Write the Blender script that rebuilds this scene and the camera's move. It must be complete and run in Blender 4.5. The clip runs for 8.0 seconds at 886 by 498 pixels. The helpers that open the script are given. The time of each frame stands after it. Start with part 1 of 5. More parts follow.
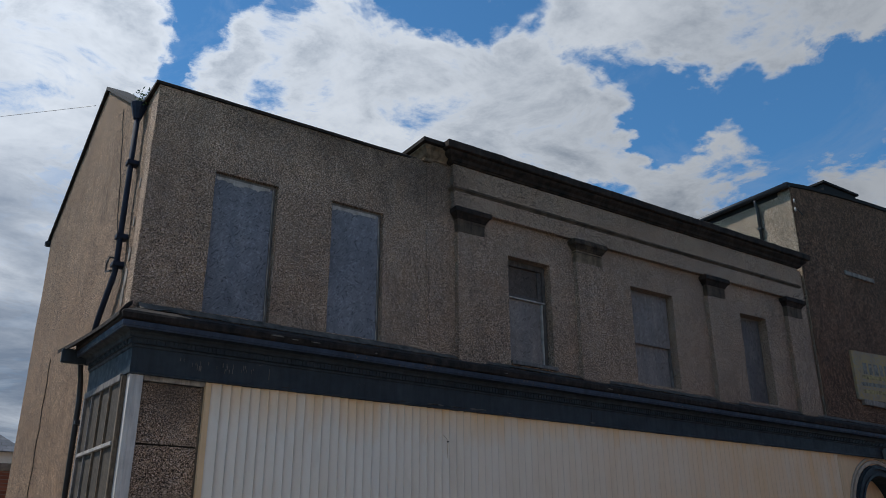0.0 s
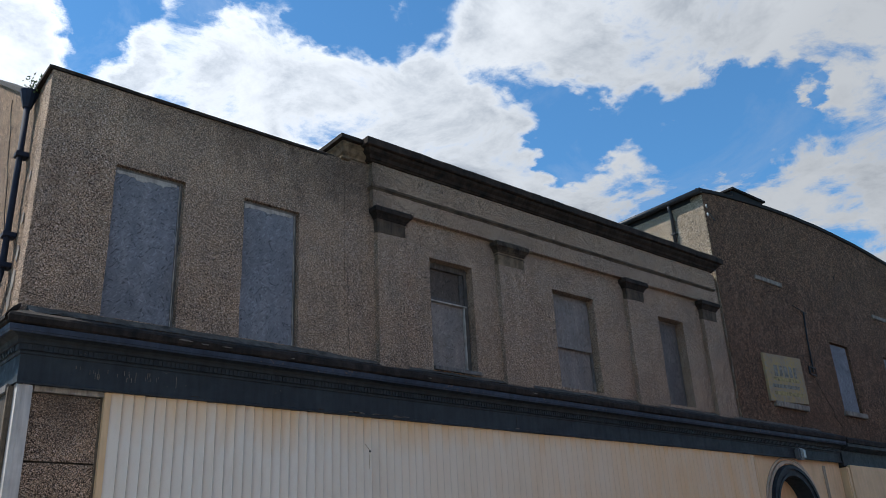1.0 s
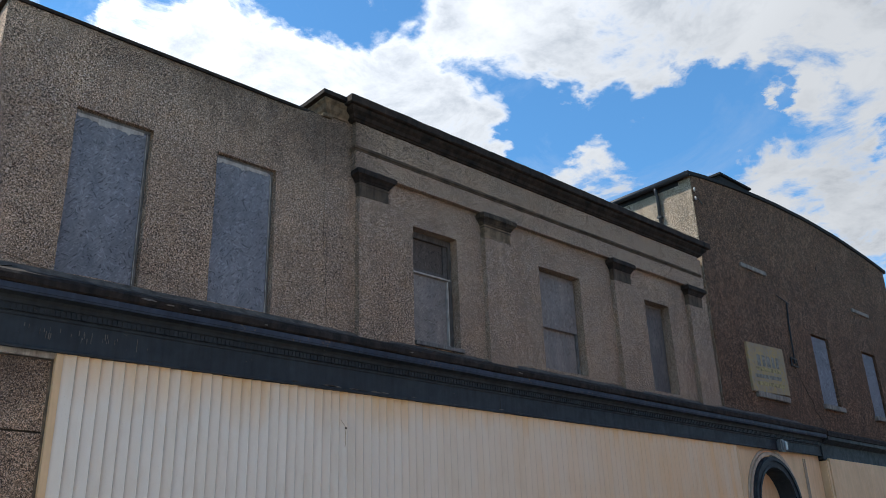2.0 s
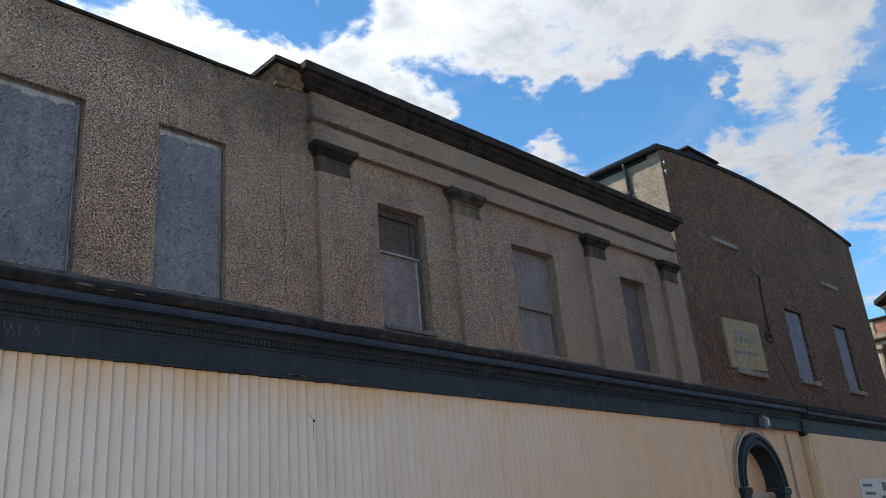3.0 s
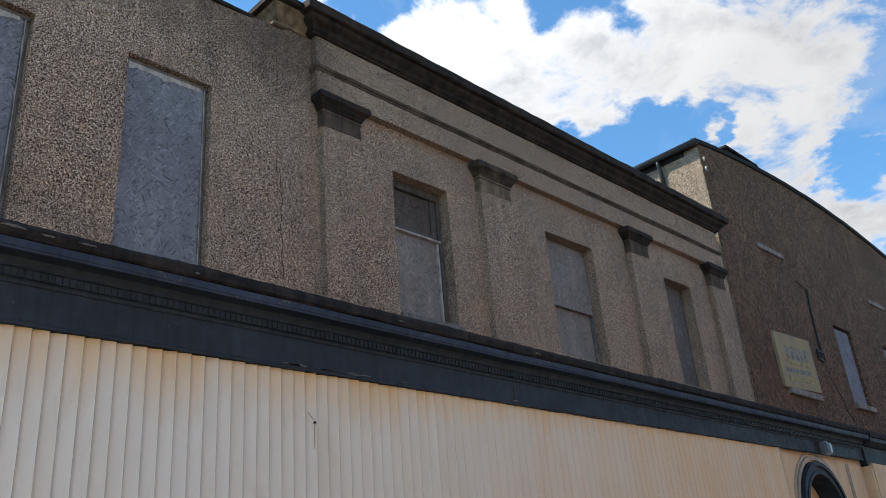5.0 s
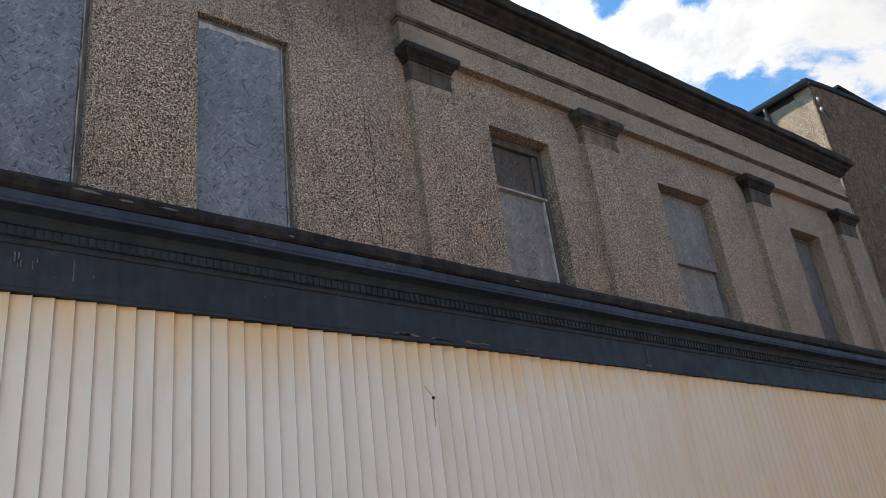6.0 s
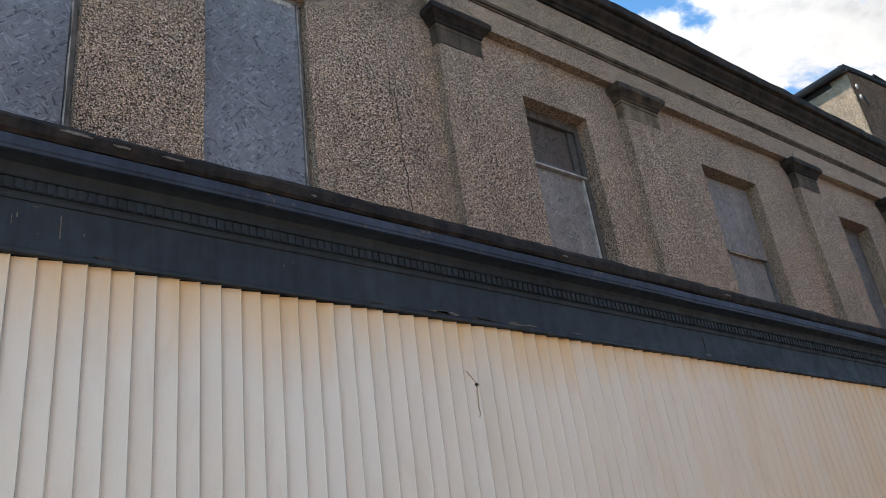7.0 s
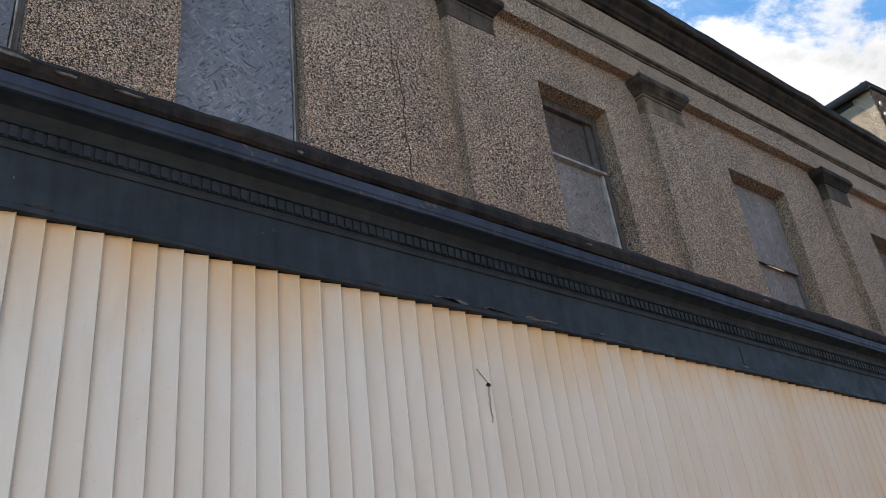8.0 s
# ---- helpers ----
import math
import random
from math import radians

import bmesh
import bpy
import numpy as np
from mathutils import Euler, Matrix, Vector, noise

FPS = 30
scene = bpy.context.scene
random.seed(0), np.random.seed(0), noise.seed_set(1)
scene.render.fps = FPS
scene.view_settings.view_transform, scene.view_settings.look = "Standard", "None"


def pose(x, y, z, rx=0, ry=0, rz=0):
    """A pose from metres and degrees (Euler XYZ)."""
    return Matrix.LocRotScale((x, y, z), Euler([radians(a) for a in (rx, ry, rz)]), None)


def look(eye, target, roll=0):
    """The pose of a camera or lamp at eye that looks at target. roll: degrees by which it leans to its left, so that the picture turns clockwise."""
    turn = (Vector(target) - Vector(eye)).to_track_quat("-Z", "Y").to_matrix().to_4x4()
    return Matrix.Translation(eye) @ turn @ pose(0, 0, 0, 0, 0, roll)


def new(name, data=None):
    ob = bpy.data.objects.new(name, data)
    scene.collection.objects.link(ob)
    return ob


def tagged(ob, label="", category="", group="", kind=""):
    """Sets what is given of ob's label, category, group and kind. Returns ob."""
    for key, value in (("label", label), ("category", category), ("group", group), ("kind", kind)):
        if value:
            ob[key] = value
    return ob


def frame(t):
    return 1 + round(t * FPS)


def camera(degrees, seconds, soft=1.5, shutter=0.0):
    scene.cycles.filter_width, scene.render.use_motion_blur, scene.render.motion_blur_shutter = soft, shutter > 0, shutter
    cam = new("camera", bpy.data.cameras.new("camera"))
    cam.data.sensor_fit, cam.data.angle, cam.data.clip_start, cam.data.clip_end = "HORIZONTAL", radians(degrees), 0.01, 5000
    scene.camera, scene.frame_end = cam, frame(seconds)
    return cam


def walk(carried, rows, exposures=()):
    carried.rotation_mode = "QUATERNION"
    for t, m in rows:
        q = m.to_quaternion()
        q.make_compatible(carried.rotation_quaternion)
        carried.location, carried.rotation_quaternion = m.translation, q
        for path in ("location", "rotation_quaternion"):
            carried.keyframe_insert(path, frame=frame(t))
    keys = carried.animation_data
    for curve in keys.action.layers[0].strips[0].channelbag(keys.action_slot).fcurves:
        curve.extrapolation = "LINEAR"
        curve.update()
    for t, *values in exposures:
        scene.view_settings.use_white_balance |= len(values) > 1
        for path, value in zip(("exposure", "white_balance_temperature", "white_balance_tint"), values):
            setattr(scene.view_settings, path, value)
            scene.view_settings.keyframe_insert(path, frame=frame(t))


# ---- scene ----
cam = camera(55.45, 8.0, soft=0.9)
PATH = [
    (0, (0.014, -0.275, 1.526), (1.053, 1.273, 2.251), -0.15),
    (0.2, (0.074, -0.203, 1.515), (1.119, 1.327, 2.267), -0.53),
    (0.5, (0.076, 0.004, 1.512), (1.190, 1.480, 2.275), -1.79),
    (0.7, (0.153, 0.122, 1.493), (1.291, 1.580, 2.255), -2.23),
    (1, (0.223, 0.363, 1.482), (1.427, 1.768, 2.240), -2.99),
    (1.2, (0.335, 0.538, 1.496), (1.574, 1.917, 2.246), -2.46),
    (1.5, (0.431, 0.812, 1.489), (1.684, 2.182, 2.233), -0.72),
    (2.8, (1.005, 1.938, 1.560), (2.324, 3.264, 2.270), -5.16),
    (3, (1.137, 2.122, 1.563), (2.483, 3.415, 2.283), -5.17),
    (3.2, (1.292, 2.324, 1.578), (2.683, 3.573, 2.287), -4.88),
    (3.5, (1.560, 2.558, 1.557), (2.946, 3.809, 2.273), -4.19),
    (3.8, (1.795, 2.862, 1.601), (3.167, 4.098, 2.367), -3.66),
    (4, (1.911, 3.004, 1.599), (3.273, 4.227, 2.405), -3.74),
    (4.2, (2.041, 3.164, 1.581), (3.404, 4.384, 2.390), -3.61),
    (5.3, (2.651, 4.332, 1.579), (3.947, 5.616, 2.398), -5.97),
    (5.5, (2.768, 4.502, 1.574), (4.016, 5.831, 2.398), -5.45),
    (5.7, (2.816, 4.683, 1.597), (4.020, 6.053, 2.416), -4.93),
    (6, (2.948, 5.024, 1.603), (4.132, 6.405, 2.434), -7.35),
    (6.2, (2.977, 5.216, 1.616), (4.159, 6.599, 2.448), -8.02),
    (6.5, (3.106, 5.498, 1.618), (4.287, 6.879, 2.454), -7.97),
    (6.7, (3.206, 5.685, 1.593), (4.376, 7.066, 2.443), -7.96),
    (7, (3.337, 5.971, 1.612), (4.498, 7.338, 2.495), -8.00),
    (7.2, (3.413, 6.127, 1.629), (4.571, 7.490, 2.524), -8.31),
    (7.5, (3.594, 6.416, 1.637), (4.747, 7.750, 2.581), -8.33),
    (7.7, (3.674, 6.546, 1.651), (4.825, 7.876, 2.603), -7.71),
    (8, (3.898, 6.821, 1.652), (5.045, 8.141, 2.623), -7.40),
]
walk(cam, [(t, look(eye, target, roll)) for t, eye, target, roll in PATH],
     exposures=[(0.0, -0.58, 6200, 9), (0.5, -0.46, 6250, 9), (1.0, -0.02, 6350, 9), (1.5, 0.26, 6400, 9), (3.0, 0.30, 6600, 10), (4.2, 0.36, 6700, 10), (5.5, 0.64, 6950, 11), (8.0, 0.84, 7050, 11)])

# ---- world: blue sky with broken cumulus, sun high behind the houses ----
SUN_AZ, SUN_EL = -42.0, 52.0          # degrees; azimuth from +y towards +x
toward = Vector((math.cos(radians(SUN_EL)) * math.sin(radians(SUN_AZ)), math.cos(radians(SUN_EL)) * math.cos(radians(SUN_AZ)), math.sin(radians(SUN_EL))))
world = bpy.data.worlds.new("sky")
scene.world = world
world.use_nodes = True


class Nodes:
    """Short way to write node trees."""

    def __init__(self, tree):
        self.tree = tree
        tree.nodes.clear()

    def add(self, kind, inputs=(), out=0, operation="", use_clamp=False, smooth=False, feature=""):
        n = self.tree.nodes.new(kind)
        if operation:
            n.operation = operation
        if use_clamp:
            n.use_clamp = True
        if smooth:
            n.interpolation_type = "SMOOTHSTEP"
        if feature:
            n.feature = feature
        for k, v in dict(inputs).items():
            self.set(n.inputs[k], v)
        return n.outputs[out] if len(n.outputs) else None

    def set(self, socket, v):
        if isinstance(v, bpy.types.NodeSocket):
            self.tree.links.new(v, socket)
        else:
            socket.default_value = v

    def math(self, op, a, b=0.0, clamp=False):
        return self.add("ShaderNodeMath", {0: a, 1: b}, operation=op, use_clamp=clamp)

    def noise(self, vec, scale, detail=3.0, rough=0.5, dist=0.0, out=0):
        return self.add("ShaderNodeTexNoise", {"Vector": vec, "Scale": scale, "Detail": detail, "Roughness": rough, "Distortion": dist}, out=out)

    def ramp(self, fac, stops):
        n = self.tree.nodes.new("ShaderNodeValToRGB")
        self.tree.links.new(fac, n.inputs[0])
        el = n.color_ramp.elements
        while len(el) < len(stops):
            el.new(0.5)
        for e, (p, c) in zip(el, stops):
            e.position = p
            e.color = (c, c, c, 1) if isinstance(c, (int, float)) else (*c, 1)
        return n.outputs[0]

    def mix(self, fac, a, b, mode="MIX"):
        n = self.tree.nodes.new("ShaderNodeMix")
        n.data_type, n.blend_type = "RGBA", mode
        self.set(n.inputs[0], fac)
        for sock, v in ((n.inputs[6], a), (n.inputs[7], b)):
            self.set(sock, (*v, 1) if isinstance(v, tuple) and len(v) == 3 else v)
        return n.outputs[2]

    def scaled(self, vec, s):
        return self.add("ShaderNodeVectorMath", {0: vec, 1: s}, operation="MULTIPLY")


def build_sky():
    n = Nodes(world.node_tree)
    way = n.add("ShaderNodeTexCoord", out=0)
    sep = n.tree.nodes.new("ShaderNodeSeparateXYZ")
    n.tree.links.new(way, sep.inputs[0])
    x, y, z = sep.outputs
    az = n.math("MULTIPLY", n.math("ARCTAN2", x, y), 180 / math.pi)
    el = n.math("MULTIPLY", n.math("ARCSINE", z), 180 / math.pi)
    low = n.math("ADD", n.math("MAXIMUM", z, 0.0), 0.12)
    layer = n.add("ShaderNodeCombineXYZ", {0: n.math("DIVIDE", x, low), 1: n.math("DIVIDE", y, low), 2: 0.37})
    chart = n.add("ShaderNodeCombineXYZ", {0: az, 1: el})
    # billows pull the outlines about
    for scale, detail, pull in ((3.0, 4.0, 7.0), (13.0, 6.0, 3.4)):
        stir = n.add("ShaderNodeVectorMath", {0: n.noise(layer, scale, detail, 0.6, out=1), 1: (0.5, 0.5, 0.5)}, operation="SUBTRACT")
        chart = n.add("ShaderNodeVectorMath", {0: chart, 1: n.scaled(stir, (pull * 1.6, pull, 0.0))}, operation="ADD")
    # heaped clouds and clear gaps: azimuth, elevation, radius, weight
    heaps = [
        (6, 33.5, 8.5, 1.2), (-1, 15, 21, 1.3), (18.5, 33.2, 4.2, 0.8), (24, 35.2, 3.2, 0.55), (27, 32.2, 6, 1.0),
        (33, 31.5, 6.5, 1.1), (39, 29.8, 6.5, 1.1), (44.5, 28.5, 4.6, 0.9), (48.3, 26.6, 2.6, 0.8), (41.5, 34, 2.6, 0.7),
        (47, 36.3, 4.6, 0.9), (53, 34.8, 5.2, 1.1), (59, 33.6, 5, 1.05), (66, 34, 5.5, 1.0), (73, 31.5, 7, 1.0), (55.4, 26, 2.2, 0.5),
        (58.6, 28.3, 1.5, 0.6), (51, 23.5, 4.5, 0.9), (63.5, 22.3, 5, 0.9), (72, 21, 7, 0.7), (68.6, 28, 2.2, 0.6)]
    gaps = [
        (15.2, 36.5, 4, 1.0), (13.8, 31.5, 1.8, 0.6), (33.5, 38, 5.2, 1.1), (22, 39, 3, 0.5), (51.2, 29.2, 4.2, 1.1), (57.6, 29.0, 3.0, 0.8),
        (63, 27.6, 4.6, 1.1), (58, 24.3, 1.6, 0.3), (45, 41, 4, 0.7), (66, 30, 2.6, 0.6), (75, 24.4, 3, 0.8)]
    total = None
    for sign, rows in ((1, heaps), (-1, gaps)):
        for a, e, r, w in rows:
            d = n.add("ShaderNodeVectorMath", {0: chart, 1: (a, e, 0)}, out=1, operation="DISTANCE")
            fall = n.math("MULTIPLY", n.math("SUBTRACT", 1.0, n.math("DIVIDE", d, r), clamp=True), sign * w * 1.5)
            total = fall if total is None else n.math("ADD", total, fall)
    total = n.math("MULTIPLY", n.add("ShaderNodeClamp", {0: total, 1: -0.75, 2: 0.8}), 0.85)
    big = n.noise(layer, 1.1, 2.0, 0.5)
    billow = n.noise(layer, 5.5, 10.0, 0.66, 0.35)
    body = n.math("ADD", total, n.math("MULTIPLY", n.math("SUBTRACT", billow, 0.5), 2.7))
    body = n.math("ADD", body, n.math("MULTIPLY", n.math("SUBTRACT", big, 0.48), 0.4))
    cover = n.add("ShaderNodeMapRange", {0: body, 1: 0.0, 2: 0.6}, smooth=True)
    wisps = n.math("MULTIPLY", n.add("ShaderNodeMapRange", {0: n.noise(layer, 2.4, 8.0, 0.65, 0.6), 1: 0.48, 2: 0.8}), 0.35)
    cover = n.math("MAXIMUM", cover, wisps)
    shade = n.noise(layer, 3.3, 6.0, 0.6, 0.3)
    thick = n.add("ShaderNodeMapRange", {0: body, 1: 0.35, 2: 1.3})
    grey = n.math("MULTIPLY", n.ramp(shade, [(0.40, 0.0), (0.58, 1.0)]), thick, clamp=True)
    # the bank low on the sun's side is deep and grey underneath
    deep = n.add("ShaderNodeVectorMath", {0: chart, 1: (1, 12, 0)}, out=1, operation="DISTANCE")
    deep = n.math("MULTIPLY", n.math("SUBTRACT", 1.0, n.math("DIVIDE", deep, 21.0), clamp=True), 1.9, clamp=True)
    cover = n.math("MAXIMUM", cover, n.math("MULTIPLY", deep, 0.96))
    cloud = n.mix(grey, (0.95, 0.99, 1.05), (0.36, 0.42, 0.51))
    cloud = n.mix(n.math("MULTIPLY", deep, n.ramp(n.noise(layer, 1.7, 7.0, 0.6, 0.4), [(0.34, 0.25), (0.6, 1.0)])), cloud, (0.26, 0.32, 0.42))
    air = n.tree.nodes.new("ShaderNodeTexSky")
    air.sky_type, air.sun_disc = "NISHITA", False
    air.sun_elevation, air.sun_rotation = radians(SUN_EL), radians(SUN_AZ)
    air.altitude, air.air_density, air.dust_density, air.ozone_density = 60.0, 1.0, 0.0, 1.0
    sky = air.outputs[0]
    blue = n.add("ShaderNodeBackground", {0: n.mix(1.0, sky, (0.57, 1.0, 1.22), "MULTIPLY"), 1: 0.145})
    # clouds near the sun are the brightest
    sunward = n.add("ShaderNodeVectorMath", {0: way, 1: tuple(toward)}, out=1, operation="DOT_PRODUCT")
    white = n.add("ShaderNodeBackground", {0: cloud, 1: n.add("ShaderNodeMapRange", {0: sunward, 1: 0.22, 2: 0.8, 3: 0.58, 4: 1.35})})
    both = n.add("ShaderNodeMixShader", {0: cover, 1: blue, 2: white})
    n.add("ShaderNodeOutputWorld", {0: both})


build_sky()

sun = new("sun", bpy.data.lights.new("sun", "SUN"))
sun.data.energy, sun.data.angle, sun.data.color = 5.0, radians(0.53), (1.0, 0.95, 0.87)
sun.matrix_world = look(toward * 60, (0, 0, 0))

# ---- materials ----
def material(name, paint):
    """A material whose paint(n, place) gives colour, roughness, bump height, and optionally metal and bump strength and depth."""
    m = bpy.data.materials.new(name)
    m.use_nodes = True
    n = Nodes(m.node_tree)
    place = n.add("ShaderNodeNewGeometry", out=0)
    got = dict(metal=0.0, strength=0.5, depth=0.004, spec=0.4, normal=None)
    got.update(paint(n, place))
    ins = {"Base Color": got["colour"], "Roughness": got["rough"], "Metallic": got["metal"], "Specular IOR Level": got["spec"]}
    if isinstance(ins["Base Color"], tuple):
        ins["Base Color"] = (*ins["Base Color"], 1)
    if got.get("height") is not None:
        ins["Normal"] = n.add("ShaderNodeBump", {"Height": got["height"], "Strength": got["strength"], "Distance": got["depth"]})
    n.add("ShaderNodeOutputMaterial", {0: n.add("ShaderNodeBsdfPrincipled", ins)})
    return m


def streaks(n, place, across=7.0, down=0.5):
    """Stains that run down a wall."""
    return n.noise(n.scaled(place, (across, across, down)), 1.0, 5.0, 0.6, 0.3)


def pebbledash(tint, soots=(), bite=1.7, clumps=38.0):
    def paint(n, p):
        v = n.tree.nodes.new("ShaderNodeTexVoronoi")
        v.inputs["Scale"].default_value = 98.0
        n.tree.links.new(n.add("ShaderNodeVectorMath", {0: p, 1: n.scaled(n.noise(p, 60.0, 2.0, out=1), (0.009, 0.009, 0.009))}, operation="ADD"), v.inputs["Vector"])
        cell = n.add("ShaderNodeSeparateColor", {0: v.outputs["Color"]})
        stone = n.ramp(cell, [(0.0, (0.12, 0.095, 0.075)), (0.12, (0.30, 0.235, 0.18)), (0.36, (0.42, 0.335, 0.255)),
                              (0.6, (0.53, 0.43, 0.335)), (0.8, (0.63, 0.545, 0.45)), (0.93, (0.48, 0.44, 0.41)), (1.0, (0.80, 0.73, 0.63))])
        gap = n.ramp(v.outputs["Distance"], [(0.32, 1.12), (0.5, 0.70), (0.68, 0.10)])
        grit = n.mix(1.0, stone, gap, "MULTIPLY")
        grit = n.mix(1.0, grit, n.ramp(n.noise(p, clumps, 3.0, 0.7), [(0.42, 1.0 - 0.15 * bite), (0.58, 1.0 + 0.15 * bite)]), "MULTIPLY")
        soot = n.ramp(n.noise(p, 0.55, 6.0, 0.6, 0.4), [(0.33, 0.84), (0.62, 1.05)])
        run = n.ramp(streaks(n, p), [(0.28, 0.84), (0.55, 1.03)])
        patch = n.ramp(n.noise(p, 2.7, 5.0, 0.65), [(0.35, (0.90, 0.89, 0.89)), (0.65, (1.08, 1.03, 0.97))])
        col = n.mix(1.0, n.mix(1.0, n.mix(1.0, n.mix(1.0, grit, soot, "MULTIPLY"), run, "MULTIPLY"), patch, "MULTIPLY"), tint, "MULTIPLY")
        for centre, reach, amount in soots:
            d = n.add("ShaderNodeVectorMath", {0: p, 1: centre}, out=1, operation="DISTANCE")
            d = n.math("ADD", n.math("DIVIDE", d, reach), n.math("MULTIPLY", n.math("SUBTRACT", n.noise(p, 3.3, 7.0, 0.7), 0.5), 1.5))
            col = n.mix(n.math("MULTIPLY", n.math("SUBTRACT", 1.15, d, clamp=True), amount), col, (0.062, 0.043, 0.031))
        height = n.math("ADD", n.math("MULTIPLY", n.ramp(v.outputs["Distance"], [(0.0, 1.0), (0.8, 0.0)]), 1.0), n.math("MULTIPLY", n.noise(p, 18.0, 3.0), 0.8))
        return dict(colour=col, rough=0.93, height=height, strength=0.75, depth=0.005, spec=0.2)
    return paint


def plain_stone(light, dark, scale=5.0, rough=0.9):
    def paint(n, p):
        f = n.noise(p, scale, 8.0, 0.65, 0.3)
        col = n.ramp(f, [(0.3, dark), (0.68, light)])
        col = n.mix(1.0, col, n.ramp(streaks(n, p, 9.0, 0.8), [(0.32, 0.55), (0.6, 1.08)]), "MULTIPLY")
        col = n.mix(1.0, col, n.ramp(n.noise(p, 70.0, 3.0), [(0.3, 0.8), (0.7, 1.15)]), "MULTIPLY")
        return dict(colour=col, rough=rough, height=n.noise(p, 45.0, 6.0, 0.7), strength=0.6, depth=0.006, spec=0.25)
    return paint


def old_paint(light, dark, chips, under, rough=0.4, run=0.72):
    """Paint that has faded unevenly, with chips down to what is under it."""
    def paint(n, p):
        fade = n.ramp(n.noise(p, 1.6, 6.0, 0.6, 0.5), [(0.3, dark), (0.7, light)])
        fade = n.mix(1.0, fade, n.ramp(streaks(n, p, 12.0, 1.2), [(0.3, run), (0.62, 1.1)]), "MULTIPLY")
        flake = n.ramp(n.math("ADD", n.noise(p, 16.0, 8.0, 0.7, 0.6), n.math("MULTIPLY", n.noise(p, 2.2, 3.0), 0.35)), [(chips, 0.0), (chips + 0.03, 1.0)])
        col = n.mix(flake, fade, under)
        gloss = n.ramp(n.noise(p, 9.0, 6.0, 0.6), [(0.3, rough - 0.1), (0.7, rough + 0.22)])
        h = n.math("SUBTRACT", n.noise(p, 24.0, 5.0, 0.6), n.math("MULTIPLY", flake, 0.7))
        return dict(colour=col, rough=gloss, height=h, strength=0.35, depth=0.003, spec=0.3)
    return paint


def cladding(n, p):
    """Cream boards, browned along their tops where water runs off the fascia."""
    sep = n.tree.nodes.new("ShaderNodeSeparateXYZ")
    n.tree.links.new(p, sep.inputs[0])
    one = n.add("ShaderNodeObjectInfo", out=5)
    tone = n.ramp(one, [(0.0, (0.83, 0.735, 0.61)), (0.5, (0.85, 0.76, 0.64)), (1.0, (0.865, 0.78, 0.665))])
    wander = n.noise(n.scaled(p, (3.5, 3.5, 0.7)), 1.0, 5.0, 0.6)
    reach = n.math("ADD", n.math("MULTIPLY", n.math("SUBTRACT", wander, 0.5), 0.75), n.math("MULTIPLY", n.math("SUBTRACT", one, 0.5), 0.16))
    near_top = n.add("ShaderNodeMapRange", {0: n.math("ADD", sep.outputs[2], reach), 1: 3.35, 2: 4.05})
    rust = n.ramp(near_top, [(0.0, 0.0), (0.4, 0.32), (1.0, 1.0)])
    # warm bounced light painted in as tan, growing towards the right end
    along = n.add("ShaderNodeMapRange", {0: sep.outputs[0], 1: 6.0, 2: 15.0})
    tan = n.math("MULTIPLY", along, n.ramp(wander, [(0.3, 0.5), (0.7, 0.95)]))
    col = n.mix(n.math("MAXIMUM", rust, tan), tone, (0.85, 0.545, 0.265))
    grime = n.ramp(n.noise(n.scaled(p, (5.0, 5.0, 1.6)), 1.0, 7.0, 0.65, 0.4), [(0.28, (0.955, 0.94, 0.915)), (0.5, (1.02, 1.02, 1.02))])
    # contact shade painted into the laps between boards, along with settled dirt
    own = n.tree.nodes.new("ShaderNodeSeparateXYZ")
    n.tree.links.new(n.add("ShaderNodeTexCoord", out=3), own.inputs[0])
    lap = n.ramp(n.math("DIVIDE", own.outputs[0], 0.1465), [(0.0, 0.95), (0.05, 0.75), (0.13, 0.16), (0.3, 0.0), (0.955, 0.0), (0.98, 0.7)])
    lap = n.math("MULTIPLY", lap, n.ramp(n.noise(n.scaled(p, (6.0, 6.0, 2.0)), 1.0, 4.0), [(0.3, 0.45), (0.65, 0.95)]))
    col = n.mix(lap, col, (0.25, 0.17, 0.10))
    specks = n.ramp(n.noise(p, 130.0, 2.0), [(0.2, 0.7), (0.34, 1.0)])
    col = n.mix(1.0, n.mix(1.0, col, grime, "MULTIPLY"), specks, "MULTIPLY")
    return dict(colour=col, rough=n.ramp(n.noise(p, 14.0, 4.0), [(0.3, 0.42), (0.7, 0.62)]), height=n.noise(n.scaled(p, (22.0, 22.0, 3.0)), 1.0, 3.0), strength=0.25, depth=0.004, spec=0.4)


